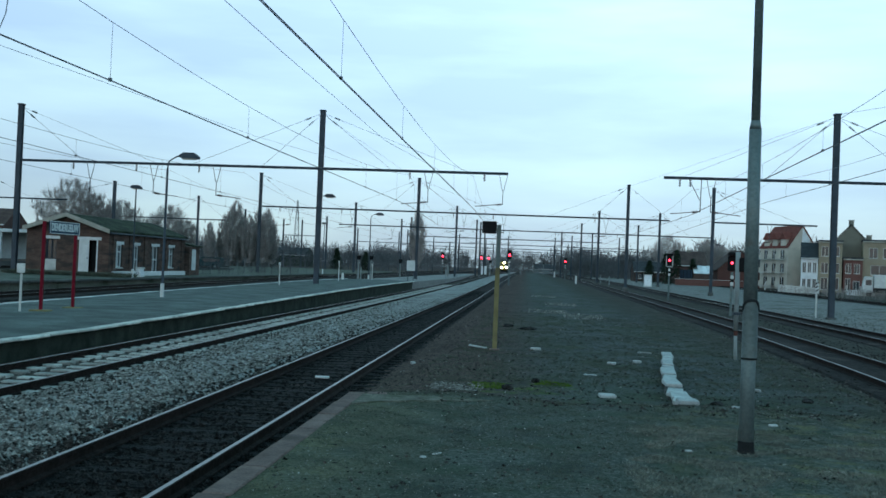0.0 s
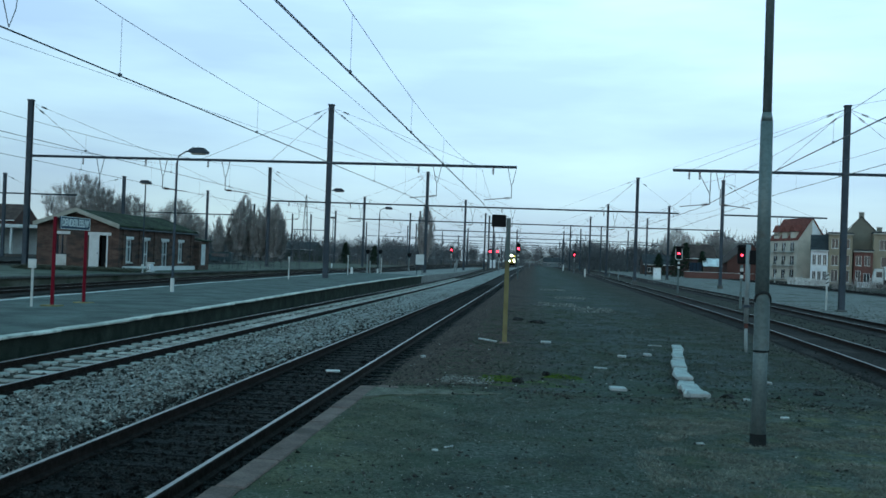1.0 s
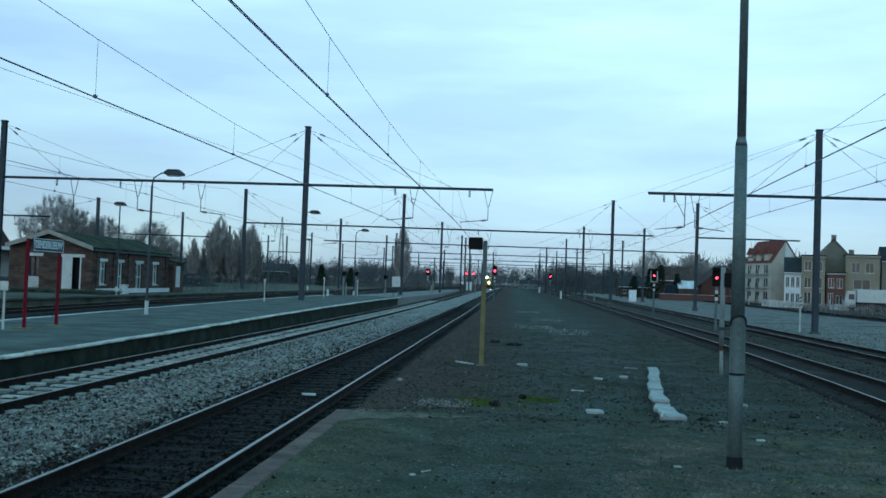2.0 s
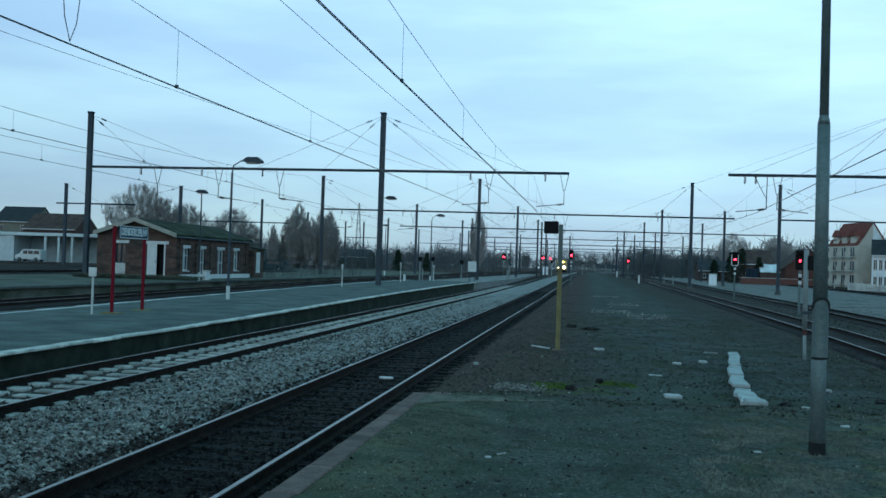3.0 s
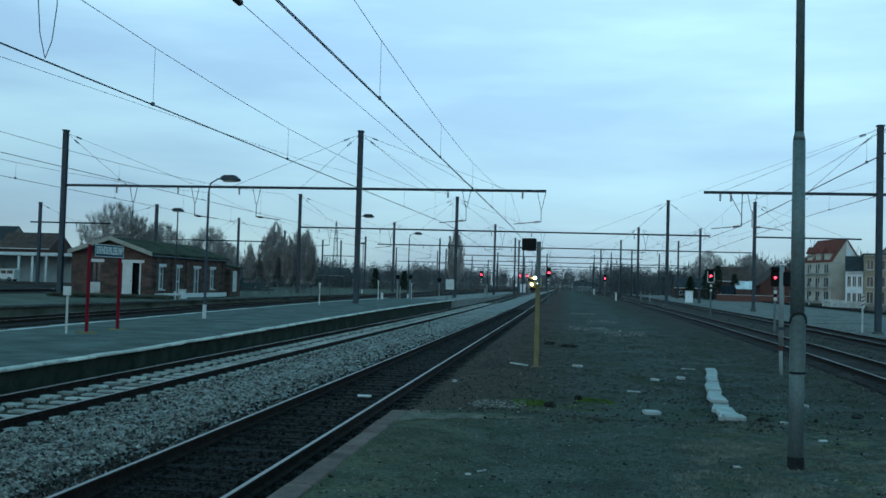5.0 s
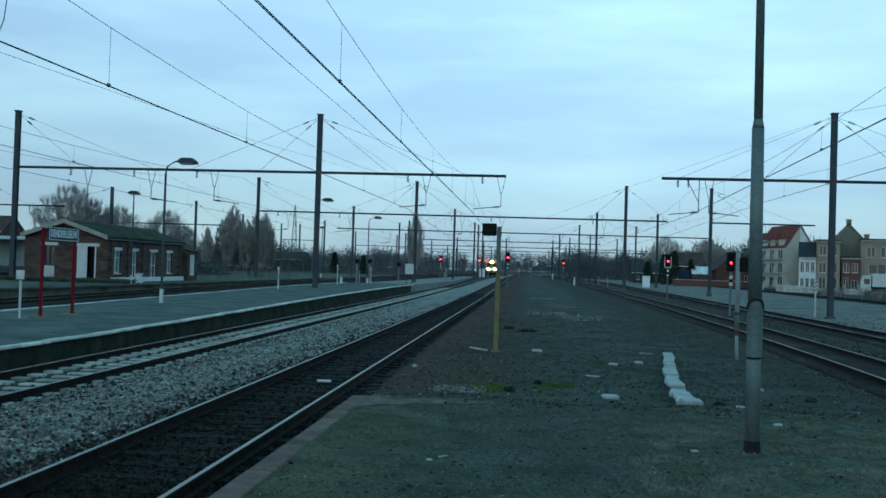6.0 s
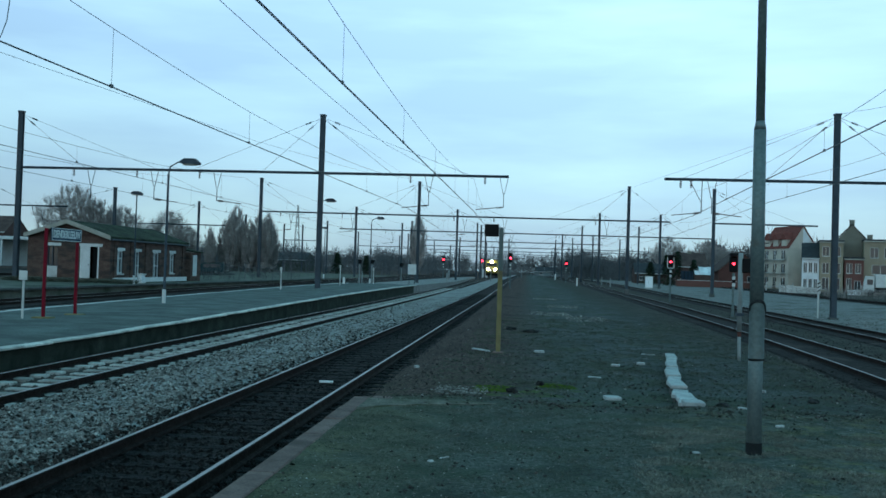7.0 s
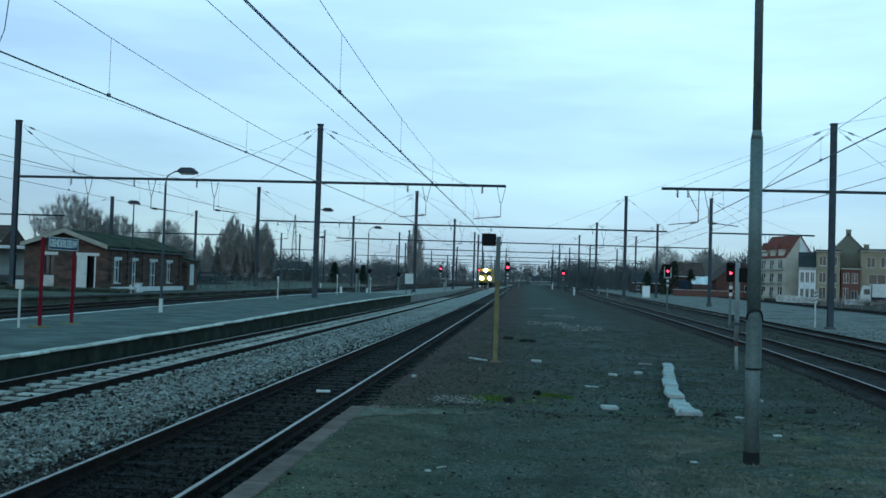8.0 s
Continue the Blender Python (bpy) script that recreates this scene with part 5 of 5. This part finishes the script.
house(-114.0, 185, 11.5, 9, 0.1, 6.4, 9.5, WALLS["sooty_brick"], GREY_TILE, "long brown-roofed building behind the station", [(2, 1, 1.2, 1.4), (6, 1, 1.2, 1.4)], along="x")


def parked_van(x, y, turn, label, body, length=4.6, high=1.95):
    root = thing("van", (x, y, 0.17), label, "van", turn=turn)
    bm = bmesh.new()
    L = length
    prism(bm, [(0, 0.3), (L, 0.3), (L, high * 0.95), (L - 0.15, high), (1.35, high), (0.75, high * 0.62), (0.05, high * 0.5)], -0.85, 0.85)
    bmesh.ops.bevel(bm, geom=list(bm.edges), offset=0.06, segments=2, affect="EDGES")
    part("body", bm, body, root)
    for a, b in ((1.45, 2.2), (2.35, 3.2), (3.35, L - 0.3)):
        part("side_window", boxed(a, b, -0.87, -0.845, high * 0.6, high * 0.88), GLASS, root)
    for wx in (0.85, L - 0.85):
        for s in (-1, 1):
            wheel = part("wheel", tubed((wx, s * 0.7, 0.32), (wx, s * 0.88, 0.32), 0.32, n=14), BLACK, root)
            part("rim", tubed((wx, s * 0.881, 0.32), (wx, s * 0.89, 0.32), 0.19, n=10), GALV, wheel)


parked_van(-92.6, 149, 0, "white van parked before the station shelter", WHITE)


def box_truck(x, y, turn):
    root = thing("box_truck", (x, y, -0.25), "white box truck parked behind the fence", "truck", turn=turn)
    cab = bmesh.new()
    prism(cab, [(0, 0.5), (1.5, 0.5), (1.5, 3.0), (0.35, 3.0), (0.05, 1.9)], -1.1, 1.1)
    bmesh.ops.bevel(cab, geom=list(cab.edges), offset=0.06, segments=1, affect="EDGES")
    part("cab", cab, WHITE, root)
    part("cargo_box", boxed(1.65, 6.4, -1.15, 1.15, 1.3, 3.3, bevel=0.04), WHITE, root)
    part("chassis", boxed(0.8, 6.3, -0.95, 0.95, 0.55, 1.28), BLACK, root)
    part("side_window", boxed(0.5, 1.3, -1.13, -1.105, 1.7, 2.5), GLASS, root)
    for wx in (0.95, 4.6, 5.6):
        for s in (-1, 1):
            part("wheel", tubed((wx, s * 0.85, 0.48), (wx, s * 1.1, 0.48), 0.48, n=14), BLACK, root)


box_truck(50.9, 154, FACE)
parked_van(-43.4, 125, 8, "dark teal car parked beyond the brick building", TEAL, 3.9, 1.5)


def fence(x0, y0, x1, y1, label):
    root = thing("garden_fence", (0, 0, 0), label, "fence", "garden fences")
    n = int(math.hypot(x1 - x0, y1 - y0) / 1.9)
    k = random.Random(2)
    for i in range(n + 1):
        t = i / n
        x, y = x0 + (x1 - x0) * t, y0 + (y1 - y0) * t
        part("post", boxed(x - 0.07, x + 0.07, y - 0.07, y + 0.07, -0.5, 1.25 + k.uniform(-0.05, 0.1)), CONCRETE, root)
        if i < n and k.random() < 0.4:
            xx, yy = x0 + (x1 - x0) * (i + 1) / n, y0 + (y1 - y0) * (i + 1) / n
            part("panel", prism(bmesh.new(), [(x, y - 0.03), (xx, yy - 0.03), (xx, yy + 0.03), (x, y + 0.03)], -0.3, 0.75 + k.uniform(-0.2, 0.3), "z"), PALE if k.random() < 0.35 else CONCRETE, root)


fence(37.5, 158, 66, 150, "concrete post fence with pale panels before the houses")


def pylon(x, y, h):
    root = thing("power_pylon", (x, y, 0), "slim lattice power pylon far behind the yard", "pylon")
    bm = bmesh.new()
    w = h * 0.055
    for i in range(8):
        z0, z1 = h * i / 8, h * (i + 1) / 8
        a0, a1 = w * (1 - i / 8 * 0.9), w * (1 - (i + 1) / 8 * 0.9)
        for sx, sy in ((1, 1), (1, -1), (-1, -1), (-1, 1)):
            tube(bm, (sx * a0, sy * a0, z0), (sx * a1, sy * a1, z1), 0.14, n=3)
            tube(bm, (sx * a0, sy * a0, z0), (-sx * a1 if sy > 0 else sx * a1, sy * a1 if sy > 0 else -sy * a1, z1), 0.09, n=3)
    part("lattice", bm, GALV, root)
    for z in (0.72, 0.85):
        part("cross_arm", tubed((-h * 0.12, 0, h * z), (h * 0.12, 0, h * z), 0.12, n=4), GALV, root)


pylon(-143.0, 600, 39)


# ---------------------------------------------------------------- signals
RED_LAMP = glow("lit_red_lamp", (1.0, 0.025, 0.05), 11.0)


def signal(x, y, z_lamp, ground, label, lamp_r=0.13, white_back=False):
    root = thing("railway_signal", (x, y, ground), label, "signal", "railway signals")
    h = z_lamp - ground
    part("pole", tubed((0, 0, -0.2), (0, 0, h - 0.55), 0.075, n=8), GALV, root)
    head = part("head", boxed(-0.24, 0.24, 0.0, 0.2, h - 0.5, h + 0.42, bevel=0.05), BLACK, root)
    part("hood", boxed(-0.27, 0.27, -0.3, 0.1, h + 0.42, h + 0.62, bevel=0.03), BLACK, root)
    part("lamp", tubed((0, -0.06, h), (0, 0.0, h), lamp_r, n=14), RED_LAMP, root, "lit red lamp")
    for i, c in enumerate((WHITE, BLACK, WHITE)):
        part("stripe_plate", boxed(-0.09, 0.09, -0.1, -0.08, h - 0.75 - 0.2 * (i + 1), h - 0.75 - 0.2 * i - 0.004), c, root)
    if white_back:
        bm = bmesh.new()
        for a in ((-0.31, -0.25, -0.02, 0.0, h - 0.52, h + 0.4), (0.25, 0.31, -0.02, 0.0, h - 0.52, h + 0.4), (-0.25, 0.25, -0.02, 0.0, h - 0.58, h - 0.52)):
            box(bm, *a)
        part("white_border", bm, WHITE, root)


signal(-14.5, 170, 3.47, 0.0, "black signal head showing red beside the far tracks", 0.14)
signal(-10.9, 238, 4.16, -0.4, "black signal head showing red beside the train's track", 0.22)
signal(-11.6, 303, 4.80, -0.4, "distant signal head showing red", 0.27)
signal(-2.0, 118, 3.37, -0.4, "black signal head showing red past the platform end", 0.13)
signal(7.5, 190, 3.58, -0.45, "red signal before the bending track", 0.15)
signal(12.75, 89, 3.05, -0.45, "red signal with a white bordered head between the bending tracks", 0.09, True)
signal(12.2, 59.5, 2.62, -0.45, "low red signal beside the bending tracks", 0.065)


def dark_signal(x, y, z, top, label):
    """A signal seen from behind: black hooded head, pale pole with a white foot."""
    root = thing("railway_signal", (x, y, z), label, "signal", "railway signals")
    part("pole", tubed((0, 0, 0.6), (0, 0, top - 0.4), 0.07, n=8), GREY_POST, root)
    part("foot", boxed(-0.09, 0.09, -0.09, 0.09, -0.3, 0.6, bevel=0.02), GREY_POST, root)
    part("head", boxed(-0.2, 0.2, -0.05, 0.16, top - 0.3, top + 0.12, bevel=0.05), BLACK, root)
    part("hood", boxed(-0.24, 0.24, 0.161, 0.42, top - 0.08, top + 0.14, bevel=0.04), BLACK, root)


for x, y, z, top in ((-18.9, 110, -0.1, 2.5), (-17.8, 112, -0.1, 2.55), (-14.4, 112, -0.1, 2.3), (-1.6, 300, 0.1, 3.6), (2.2, 305, 0.1, 3.6), (5.4, 310, 0.1, 3.8), (-6.2, 170, 0.0, 2.9)):
    dark_signal(x, y, z, top, "black signal head seen from behind on a pale pole")


# ---------------------------------------------------------------- small posts, plates and cabinets
def stake(x, y, z, h, label, r=0.032, mat=None, top=True, plate=(0.07, 0.09)):
    root = thing("marker_stake", (x, y, z), label, "post", "white stakes")
    part("shaft", boxed(-r, r, -r * 0.7, r * 0.7, -0.1, h, bevel=0.006), mat or WHITE, root)
    if top:
        part("plate", boxed(-plate[0], plate[0], -r * 0.7 - 0.03, -r * 0.7 - 0.004, h - plate[1], h + plate[1], bevel=0.01), mat or WHITE, root)


stake(-13.88, 26.1, 0.03, 1.18, "pale stake with a square plate on the platform", r=0.03, mat=CONCRETE, plate=(0.12, 0.13))
stake(-14.6, 57.5, 0.23, 1.25, "pale stake with a small plate on the platform", mat=CONCRETE)
stake(-14.2, 74.0, 0.28, 1.45, "pale stake with a small plate on the platform", mat=CONCRETE)
stake(-13.2, 84.0, 0.29, 1.3, "pale stake with a small plate on the platform", mat=CONCRETE)
stake(-15.4, 82.0, 0.26, 0.55, "short white bollard on the platform", r=0.09, top=False)
stake(-16.9, 100.0, 0.1, 1.2, "pale stake beside the far tracks", r=0.05, mat=GREY_POST, top=False)
stake(-10.4, 128.0, 0.12, 1.2, "pale stake past the platform", r=0.08, mat=GREY_POST, top=False)
stake(-11.9, 150.0, 0.15, 1.7, "pale stake past the platform", r=0.1, mat=GREY_POST, top=False)
stake(7.6, 150, 0.0, 1.1, "white stake beside the bending track", r=0.12, top=False)
stake(12.6, 150, 0.0, 1.2, "pale stake beside the bending track", mat=GREY_POST, r=0.08, top=False)
stake(6.9, 240, 0.1, 1.4, "white stake beside the bending track", r=0.16, top=False)
stake(12.8, 170, 0.05, 1.3, "pale stake beside the bending track", mat=GREY_POST, r=0.09, top=False)


def notice_plate():
    root = thing("notice_plate", (-10.75, 91.5, 0.18), "white square plate on a steel frame at the platform end", "sign")
    part("plate", boxed(-0.39, 0.39, -0.03, 0.02, 1.0, 1.95, bevel=0.01), WHITE, root)
    for x in (-0.25, 0.25):
        part("leg", boxed(x - 0.03, x + 0.03, 0.021, 0.09, -0.2, 1.9), STEEL, root)


notice_plate()


def cabinet(x, y, z, w, h, label):
    root = thing("relay_cabinet", (x, y, z), label, "cabinet", "relay cabinets")
    part("body", boxed(-w / 2, w / 2, -0.3, 0.3, 0.1, h, bevel=0.03), PALE, root)
    part("plinth", boxed(-w / 2 - 0.05, w / 2 + 0.05, -0.35, 0.35, -0.2, 0.099), CONCRETE, root)
    part("lid", boxed(-w / 2 - 0.06, w / 2 + 0.06, -0.37, 0.37, h + 0.002, h + 0.1, bevel=0.03), CONCRETE, root)
    for i in range(2):
        d = part("door", boxed(-w / 2 + 0.04 + i * w / 2, i * w / 2 - 0.04, -0.325, -0.302, 0.2, h - 0.1), PALE, root)
        part("handle", boxed(i * w / 2 - 0.12, i * w / 2 - 0.09, -0.35, -0.326, h * 0.45, h * 0.6), STEEL, d)


cabinet(-10.7, 250, 0.0, 1.4, 2.1, "white relay cabinet beside the track")
cabinet(18.6, 152, -0.1, 1.1, 1.7, "pale relay cabinet on the gravel strip")
cabinet(-26.0, 64.5, 0.17, 0.3, 0.55, "small concrete cabinet before the brick building")


def distance_board(x, y, z):
    root = thing("distance_board", (x, y, z), "white board with black diagonal bars on a post", "sign")
    part("pole", boxed(-0.045, 0.045, -0.03, 0.03, -0.2, 1.9), CONCRETE, root)
    part("board", boxed(-0.09, 0.09, -0.055, -0.032, 1.45, 2.2, bevel=0.01), WHITE, root)
    for i in range(3):
        z0 = 1.5 + 0.22 * i
        part("bar", prism(bmesh.new(), [(-0.085, z0), (0.085, z0 + 0.12), (0.085, z0 + 0.20), (-0.085, z0 + 0.08)], -0.061, -0.057), BLACK, root)


distance_board(17.2, 59.8, -0.42)


# ---------------------------------------------------------------- litter and debris
def slab(x, y, z, sx, sy, sz, tilt, turn, label, mat=None, group=""):
    bm = bmesh.new()
    box(bm, -sx / 2, sx / 2, -sy / 2, sy / 2, 0, sz, bevel=0.012)
    for v in bm.verts:
        v.co += Vector((noise.noise(v.co * 7 + Vector((x, y, 0))), noise.noise(v.co * 7 + Vector((y, x, 2))), 0)) * 0.02
    ob = part("concrete_slab", bm, mat or SLAB)
    ob.matrix_basis = pose(x, y, z, tilt, tilt * 0.5, turn)
    return tagged(ob, label, "slab", group)


def clod(x, y, wide, high, label):
    bm = bmesh.new()
    bmesh.ops.create_icosphere(bm, subdivisions=2, radius=1.0)
    for v in bm.verts:
        v.co *= 1 + 0.45 * noise.noise(v.co * 1.7 + Vector((x * 3, y, 0)))
        v.co = Vector((v.co.x * wide / 2, v.co.y * wide * 0.4, v.co.z * high * 0.6 + high * 0.3))
    ob = part("earth_clod", bm, OILY_STONE)
    ob.matrix_basis = pose(x, y, ground_height(x, y), 0, 0, x * 90)
    return tagged(ob, label, "clod", "earth clods")


SLAB = material("pale_cast_stone", (0.42, 0.44, 0.43), 0.9, vary=0.18, scale=5, fine=30, dirt=(0.24, 0.24, 0.22), dirt_scale=3)
# trough covers: middle (x, y), length, width, lift, turn off the row
COVERS = [(3.36, 23.15, 0.95, 0.30, 0.02, 3), (3.22, 22.1, 0.95, 0.32, 0.0, -3), (3.07, 21.05, 1.0, 0.30, 0.03, 2), (2.93, 20.0, 0.95, 0.33, 0.0, -2), (2.79, 18.95, 1.0, 0.34, 0.04, 3), (2.66, 17.9, 0.95, 0.32, 0.01, -4),
          (2.56, 16.95, 0.8, 0.36, 0.05, 9), (2.48, 16.05, 0.85, 0.34, 0.0, -6), (2.43, 15.25, 0.6, 0.37, 0.04, 5), (2.38, 14.6, 0.55, 0.36, 0.0, -8), (2.36, 14.08, 0.36, 0.38, -0.02, 12)]
for i, (x, y, ln, wd, lift, off) in enumerate(COVERS):
    wd *= 0.74
    off *= 0.5
    gz = ground_height(x, y)
    slab(x, y, gz + 0.05 + lift, ln, wd, 0.065, -1.5 + (i * 37 % 4), 83 + off, "pale cast stone trough cover in a broken row", group="trough covers")
    slab(x - 0.01, y, gz - 0.06, ln * 0.99, wd * 0.8, 0.108, 0, 83, "weathered trough block under a cover", FOOTING, "trough blocks")
slab(1.37, 15.6, ground_height(1.37, 15.6), 0.26, 0.17, 0.06, 3, 8, "small pale stone slab lying on the dirt")
slab(-1.08, 24.0, ground_height(-1.08, 24.0) + 0.02, 0.56, 0.06, 0.035, 5, -38, "pale broken plank lying beside the post")
slab(-3.72, 18.3, -0.47, 0.26, 0.12, 0.04, 0, 5, "white scrap lying between the rails", WHITE)
slab(0.34, 24.1, ground_height(0.34, 24.1), 0.24, 0.12, 0.06, 2, 12, "pale stone fragment on the dirt")
for x, y, a, b, c, turn in ((1.94, 21.4, 0.19, 0.12, 0.05, -9), (2.54, 21.9, 0.16, 0.14, 0.06, 20), (3.02, 24.6, 0.34, 0.06, 0.03, 4), (1.31, 18.7, 0.26, 0.05, 0.025, -6), (-0.83, 8.85, 0.07, 0.05, 0.02, 15), (-0.72, 9.05, 0.13, 0.02, 0.015, 40),
                            (-2.3, 20.9, 0.10, 0.09, 0.06, 30), (-0.9, 14.2, 0.06, 0.05, 0.03, 10), (0.2, 14.1, 0.06, 0.05, 0.03, 10), (2.9, 13.4, 0.14, 0.06, 0.03, -20), (3.0, 11.9, 0.11, 0.05, 0.03, 25), (3.5, 14.8, 0.12, 0.07, 0.04, 60), (4.1, 17.5, 0.16, 0.08, 0.05, -30), (1.7, 9.9, 0.08, 0.05, 0.02, 12)):
    slab(x, y, ground_height(x, y) - 0.004, a, b, c, 2, turn, "pale stone fragment lying on the dirt", group="stone fragments")
for x, y, a, h in ((-0.21, 16.0, 0.20, 0.10), (0.27, 17.1, 0.15, 0.09), (2.75, 14.0, 0.26, 0.07), (4.6, 16.2, 0.24, 0.07), (3.6, 9.2, 0.16, 0.06)):
    clod(x, y, a, h, "dark earth clod lying on the dirt")
clod(-0.5, 33.2, 0.42, 0.13, "dark stone lump on the dirt")
clod(0.15, 32.0, 0.55, 0.12, "dark stone lump on the dirt")


def stones(name, label, count, area, size, mat, seed, z=None, squash=0.7):
    """Loose angular stones, each a jittered octahedron resting on what lies below."""
    rg = np.random.RandomState(seed)
    x0, x1, y0, y1 = area
    u = rg.rand(count)
    y = 1 / (1 / y0 + (1 / y1 - 1 / y0) * u)
    x = x0 + (x1 - x0) * rg.rand(count)
    zz = np.array([z(a, b) if z else ground_height(a, b) for a, b in zip(x, y)])
    s = size[0] + (size[1] - size[0]) * rg.rand(count) ** 2
    octa = np.array([(1, 0, 0), (-1, 0, 0), (0, 1, 0), (0, -1, 0), (0, 0, 1), (0, 0, -1)], float)
    fac = np.array([(0, 2, 4), (2, 1, 4), (1, 3, 4), (3, 0, 4), (2, 0, 5), (1, 2, 5), (3, 1, 5), (0, 3, 5)])
    v = octa[None] * s[:, None, None] * (0.55 + 0.9 * rg.rand(count, 6, 1)) + (rg.rand(count, 6, 3) - 0.5) * s[:, None, None] * 0.9
    v[:, :, 2] *= squash
    v[:, :, 0] += x[:, None]
    v[:, :, 1] += y[:, None]
    v[:, :, 2] += (zz + s * squash * 0.25)[:, None]
    f = (fac[None] + 6 * np.arange(count)[:, None, None]).reshape(-1, 3)
    me = bpy.data.meshes.new(name)
    me.from_pydata(v.reshape(-1, 3).tolist(), [], f.tolist())
    me.materials.append(mat)
    return tagged(new(name, me), label, "gravel", kind="stuff")


heap = lambda x, y: -0.425 if T2 + 1.1 < x < T1 - 1.3 else -0.488 if x > T1 - 1.3 else -0.51
stones("ballast_stones", "loose light grey ballast stones between the tracks", 26000, (T2 + 0.85, T1 - 0.85, 6, 75), (0.018, 0.05), STONE, 1, heap)
stones("brown_ballast", "brownish stones mixed into the light ballast", 9000, (T2 + 0.9, T1 - 0.8, 6, 60), (0.018, 0.05), DARK_STONE, 11, heap)
stones("shoulder_stones", "stones on the ballast shoulder beside the near rail", 5000, (T1 - 1.45, T1 - 0.8, 6, 50), (0.015, 0.042), DARK_STONE, 12, lambda x, y: -0.44 - max(0, x - T1 + 1.35) * 0.11)
stones("sleeper_stones", "light ballast stones between the concrete sleepers", 7000, (T2 - 1.5, T2 + 1.2, 12, 75), (0.02, 0.045), MIX_STONE, 2, lambda x, y: -0.512)
stones("dark_stones", "dark oily ballast stones between and over the wooden sleepers", 16000, (T1 - 0.9, T1 + 1.6, 6, 60), (0.015, 0.045), OILY_STONE, 3, lambda x, y: -0.497)
stones("yard_pebbles", "scattered pebbles and rubble on the yard dirt", 9000, (-2.7, 7.5, 12.5, 60), (0.006, 0.03), DARK_STONE, 4)
stones("pale_pebbles", "few pale stone chips scattered on the yard", 1300, (-2.4, 7.0, 12.8, 70), (0.006, 0.026), STONE, 5)
stones("spoil_patch", "small spill of pale gravel past the platform end", 500, (-1.45, -0.6, 15.6, 16.5), (0.008, 0.03), STONE, 8)
for x, y in ((1.4, 74.0), (2.1, 58.0), (1.1, 47.0), (2.6, 43.0)):
    stones("spoil_patch", "thin spill of pale gravel on the yard dirt", 260, (x - 0.9, x + 0.9, y - 2.2, y + 2.2), (0.02, 0.06), STONE, int(y))
stones("platform_grit", "fine grit on the worn platform", 7000, (-2.1, 5.5, 5.5, 13.5), (0.003, 0.010), STONE, 9)
stones("dark_clods", "dark clods and leaves lying on the worn platform", 1800, (-2.0, 5.8, 5.5, 13.5), (0.006, 0.022), DARK_STONE, 14)
stones("brown_pebbles", "brown stones along the bending track", 5000, (6.2, 14.0, 16, 80), (0.015, 0.045), DARK_STONE, 6, lambda x, y: -0.48)
stones("strip_stones", "pale gravel stones beside the outer track", 9000, (15.8, 32, 30, 110), (0.02, 0.06), STONE, 7, lambda x, y: -0.43)


def tufts(name, label, count, area, height, mat, seed, keep, level=None, w=0.004):
    k = random.Random(seed)
    vs, fs = [], []
    for _ in range(count):
        x, y = k.uniform(area[0], area[1]), k.uniform(area[2], area[3])
        if noise.noise((x * 1.4, y * 1.4, seed)) < keep:
            continue
        z = ground_height(x, y) if level is None else level
        for _ in range(7):
            a, h = k.uniform(0, 6.28), k.uniform(*height)
            bx, by = x + k.uniform(-0.04, 0.04), y + k.uniform(-0.04, 0.04)
            n = len(vs)
            vs += [(bx - w, by, z - 0.01), (bx + w, by, z - 0.01), (bx + math.cos(a) * h, by + math.sin(a) * h, z + h * 0.6)]
            fs.append((n, n + 1, n + 2))
    me = bpy.data.meshes.new(name)
    me.from_pydata(vs, [], fs)
    me.materials.append(mat)
    return tagged(new(name, me), label, "grass", kind="stuff")


GREEN_GRASS = material("dull_green_grass", (0.095, 0.108, 0.085), 0.95, vary=0.4, scale=3, fine=20, island=True, bump=0)
tufts("dry_tufts", "short dry grass tufts on the platform", 14000, (1.0, 6.0, 5.5, 11.5), (0.015, 0.05), DRY_GRASS, 1, -0.05)
tufts("platform_weeds", "short dull weeds growing through the worn platform", 22000, (-2.05, 5.8, 5.5, 13.4), (0.008, 0.028), GREEN_GRASS, 6, -0.25)
tufts("yard_weeds", "sparse dull weeds on the yard dirt", 9000, (-1.6, 6.4, 17, 42), (0.03, 0.10), GREEN_GRASS, 7, -0.05)
tufts("building_weeds", "rank dry weeds along the brick building", 1500, (-33.5, -25.5, 60.2, 62.6), (0.2, 0.5), GREEN_GRASS, 8, -0.2, 0.2, 0.02)
tufts("green_tufts", "short dull green weeds past the platform end", 4200, (-1.8, 6.0, 12.8, 24), (0.03, 0.09), GREEN_GRASS, 2, 0.08)
for x, y in ((-0.5, 16.4), (0.55, 17.2)):
    tufts("bright_tufts", "bright green moss tufts past the platform end", 420, (x - 0.32, x + 0.32, y - 0.4, y + 0.4), (0.012, 0.035), MOSS, 3, -0.3)


# ---------------------------------------------------------------- motion
def motions():
    walk(train, [(t * 1.0, pose(T2, 374.0 - 20.0 * t, RAIL_Z + far_rise(374.0 - 20.0 * t))) for t in range(9)])


motions()
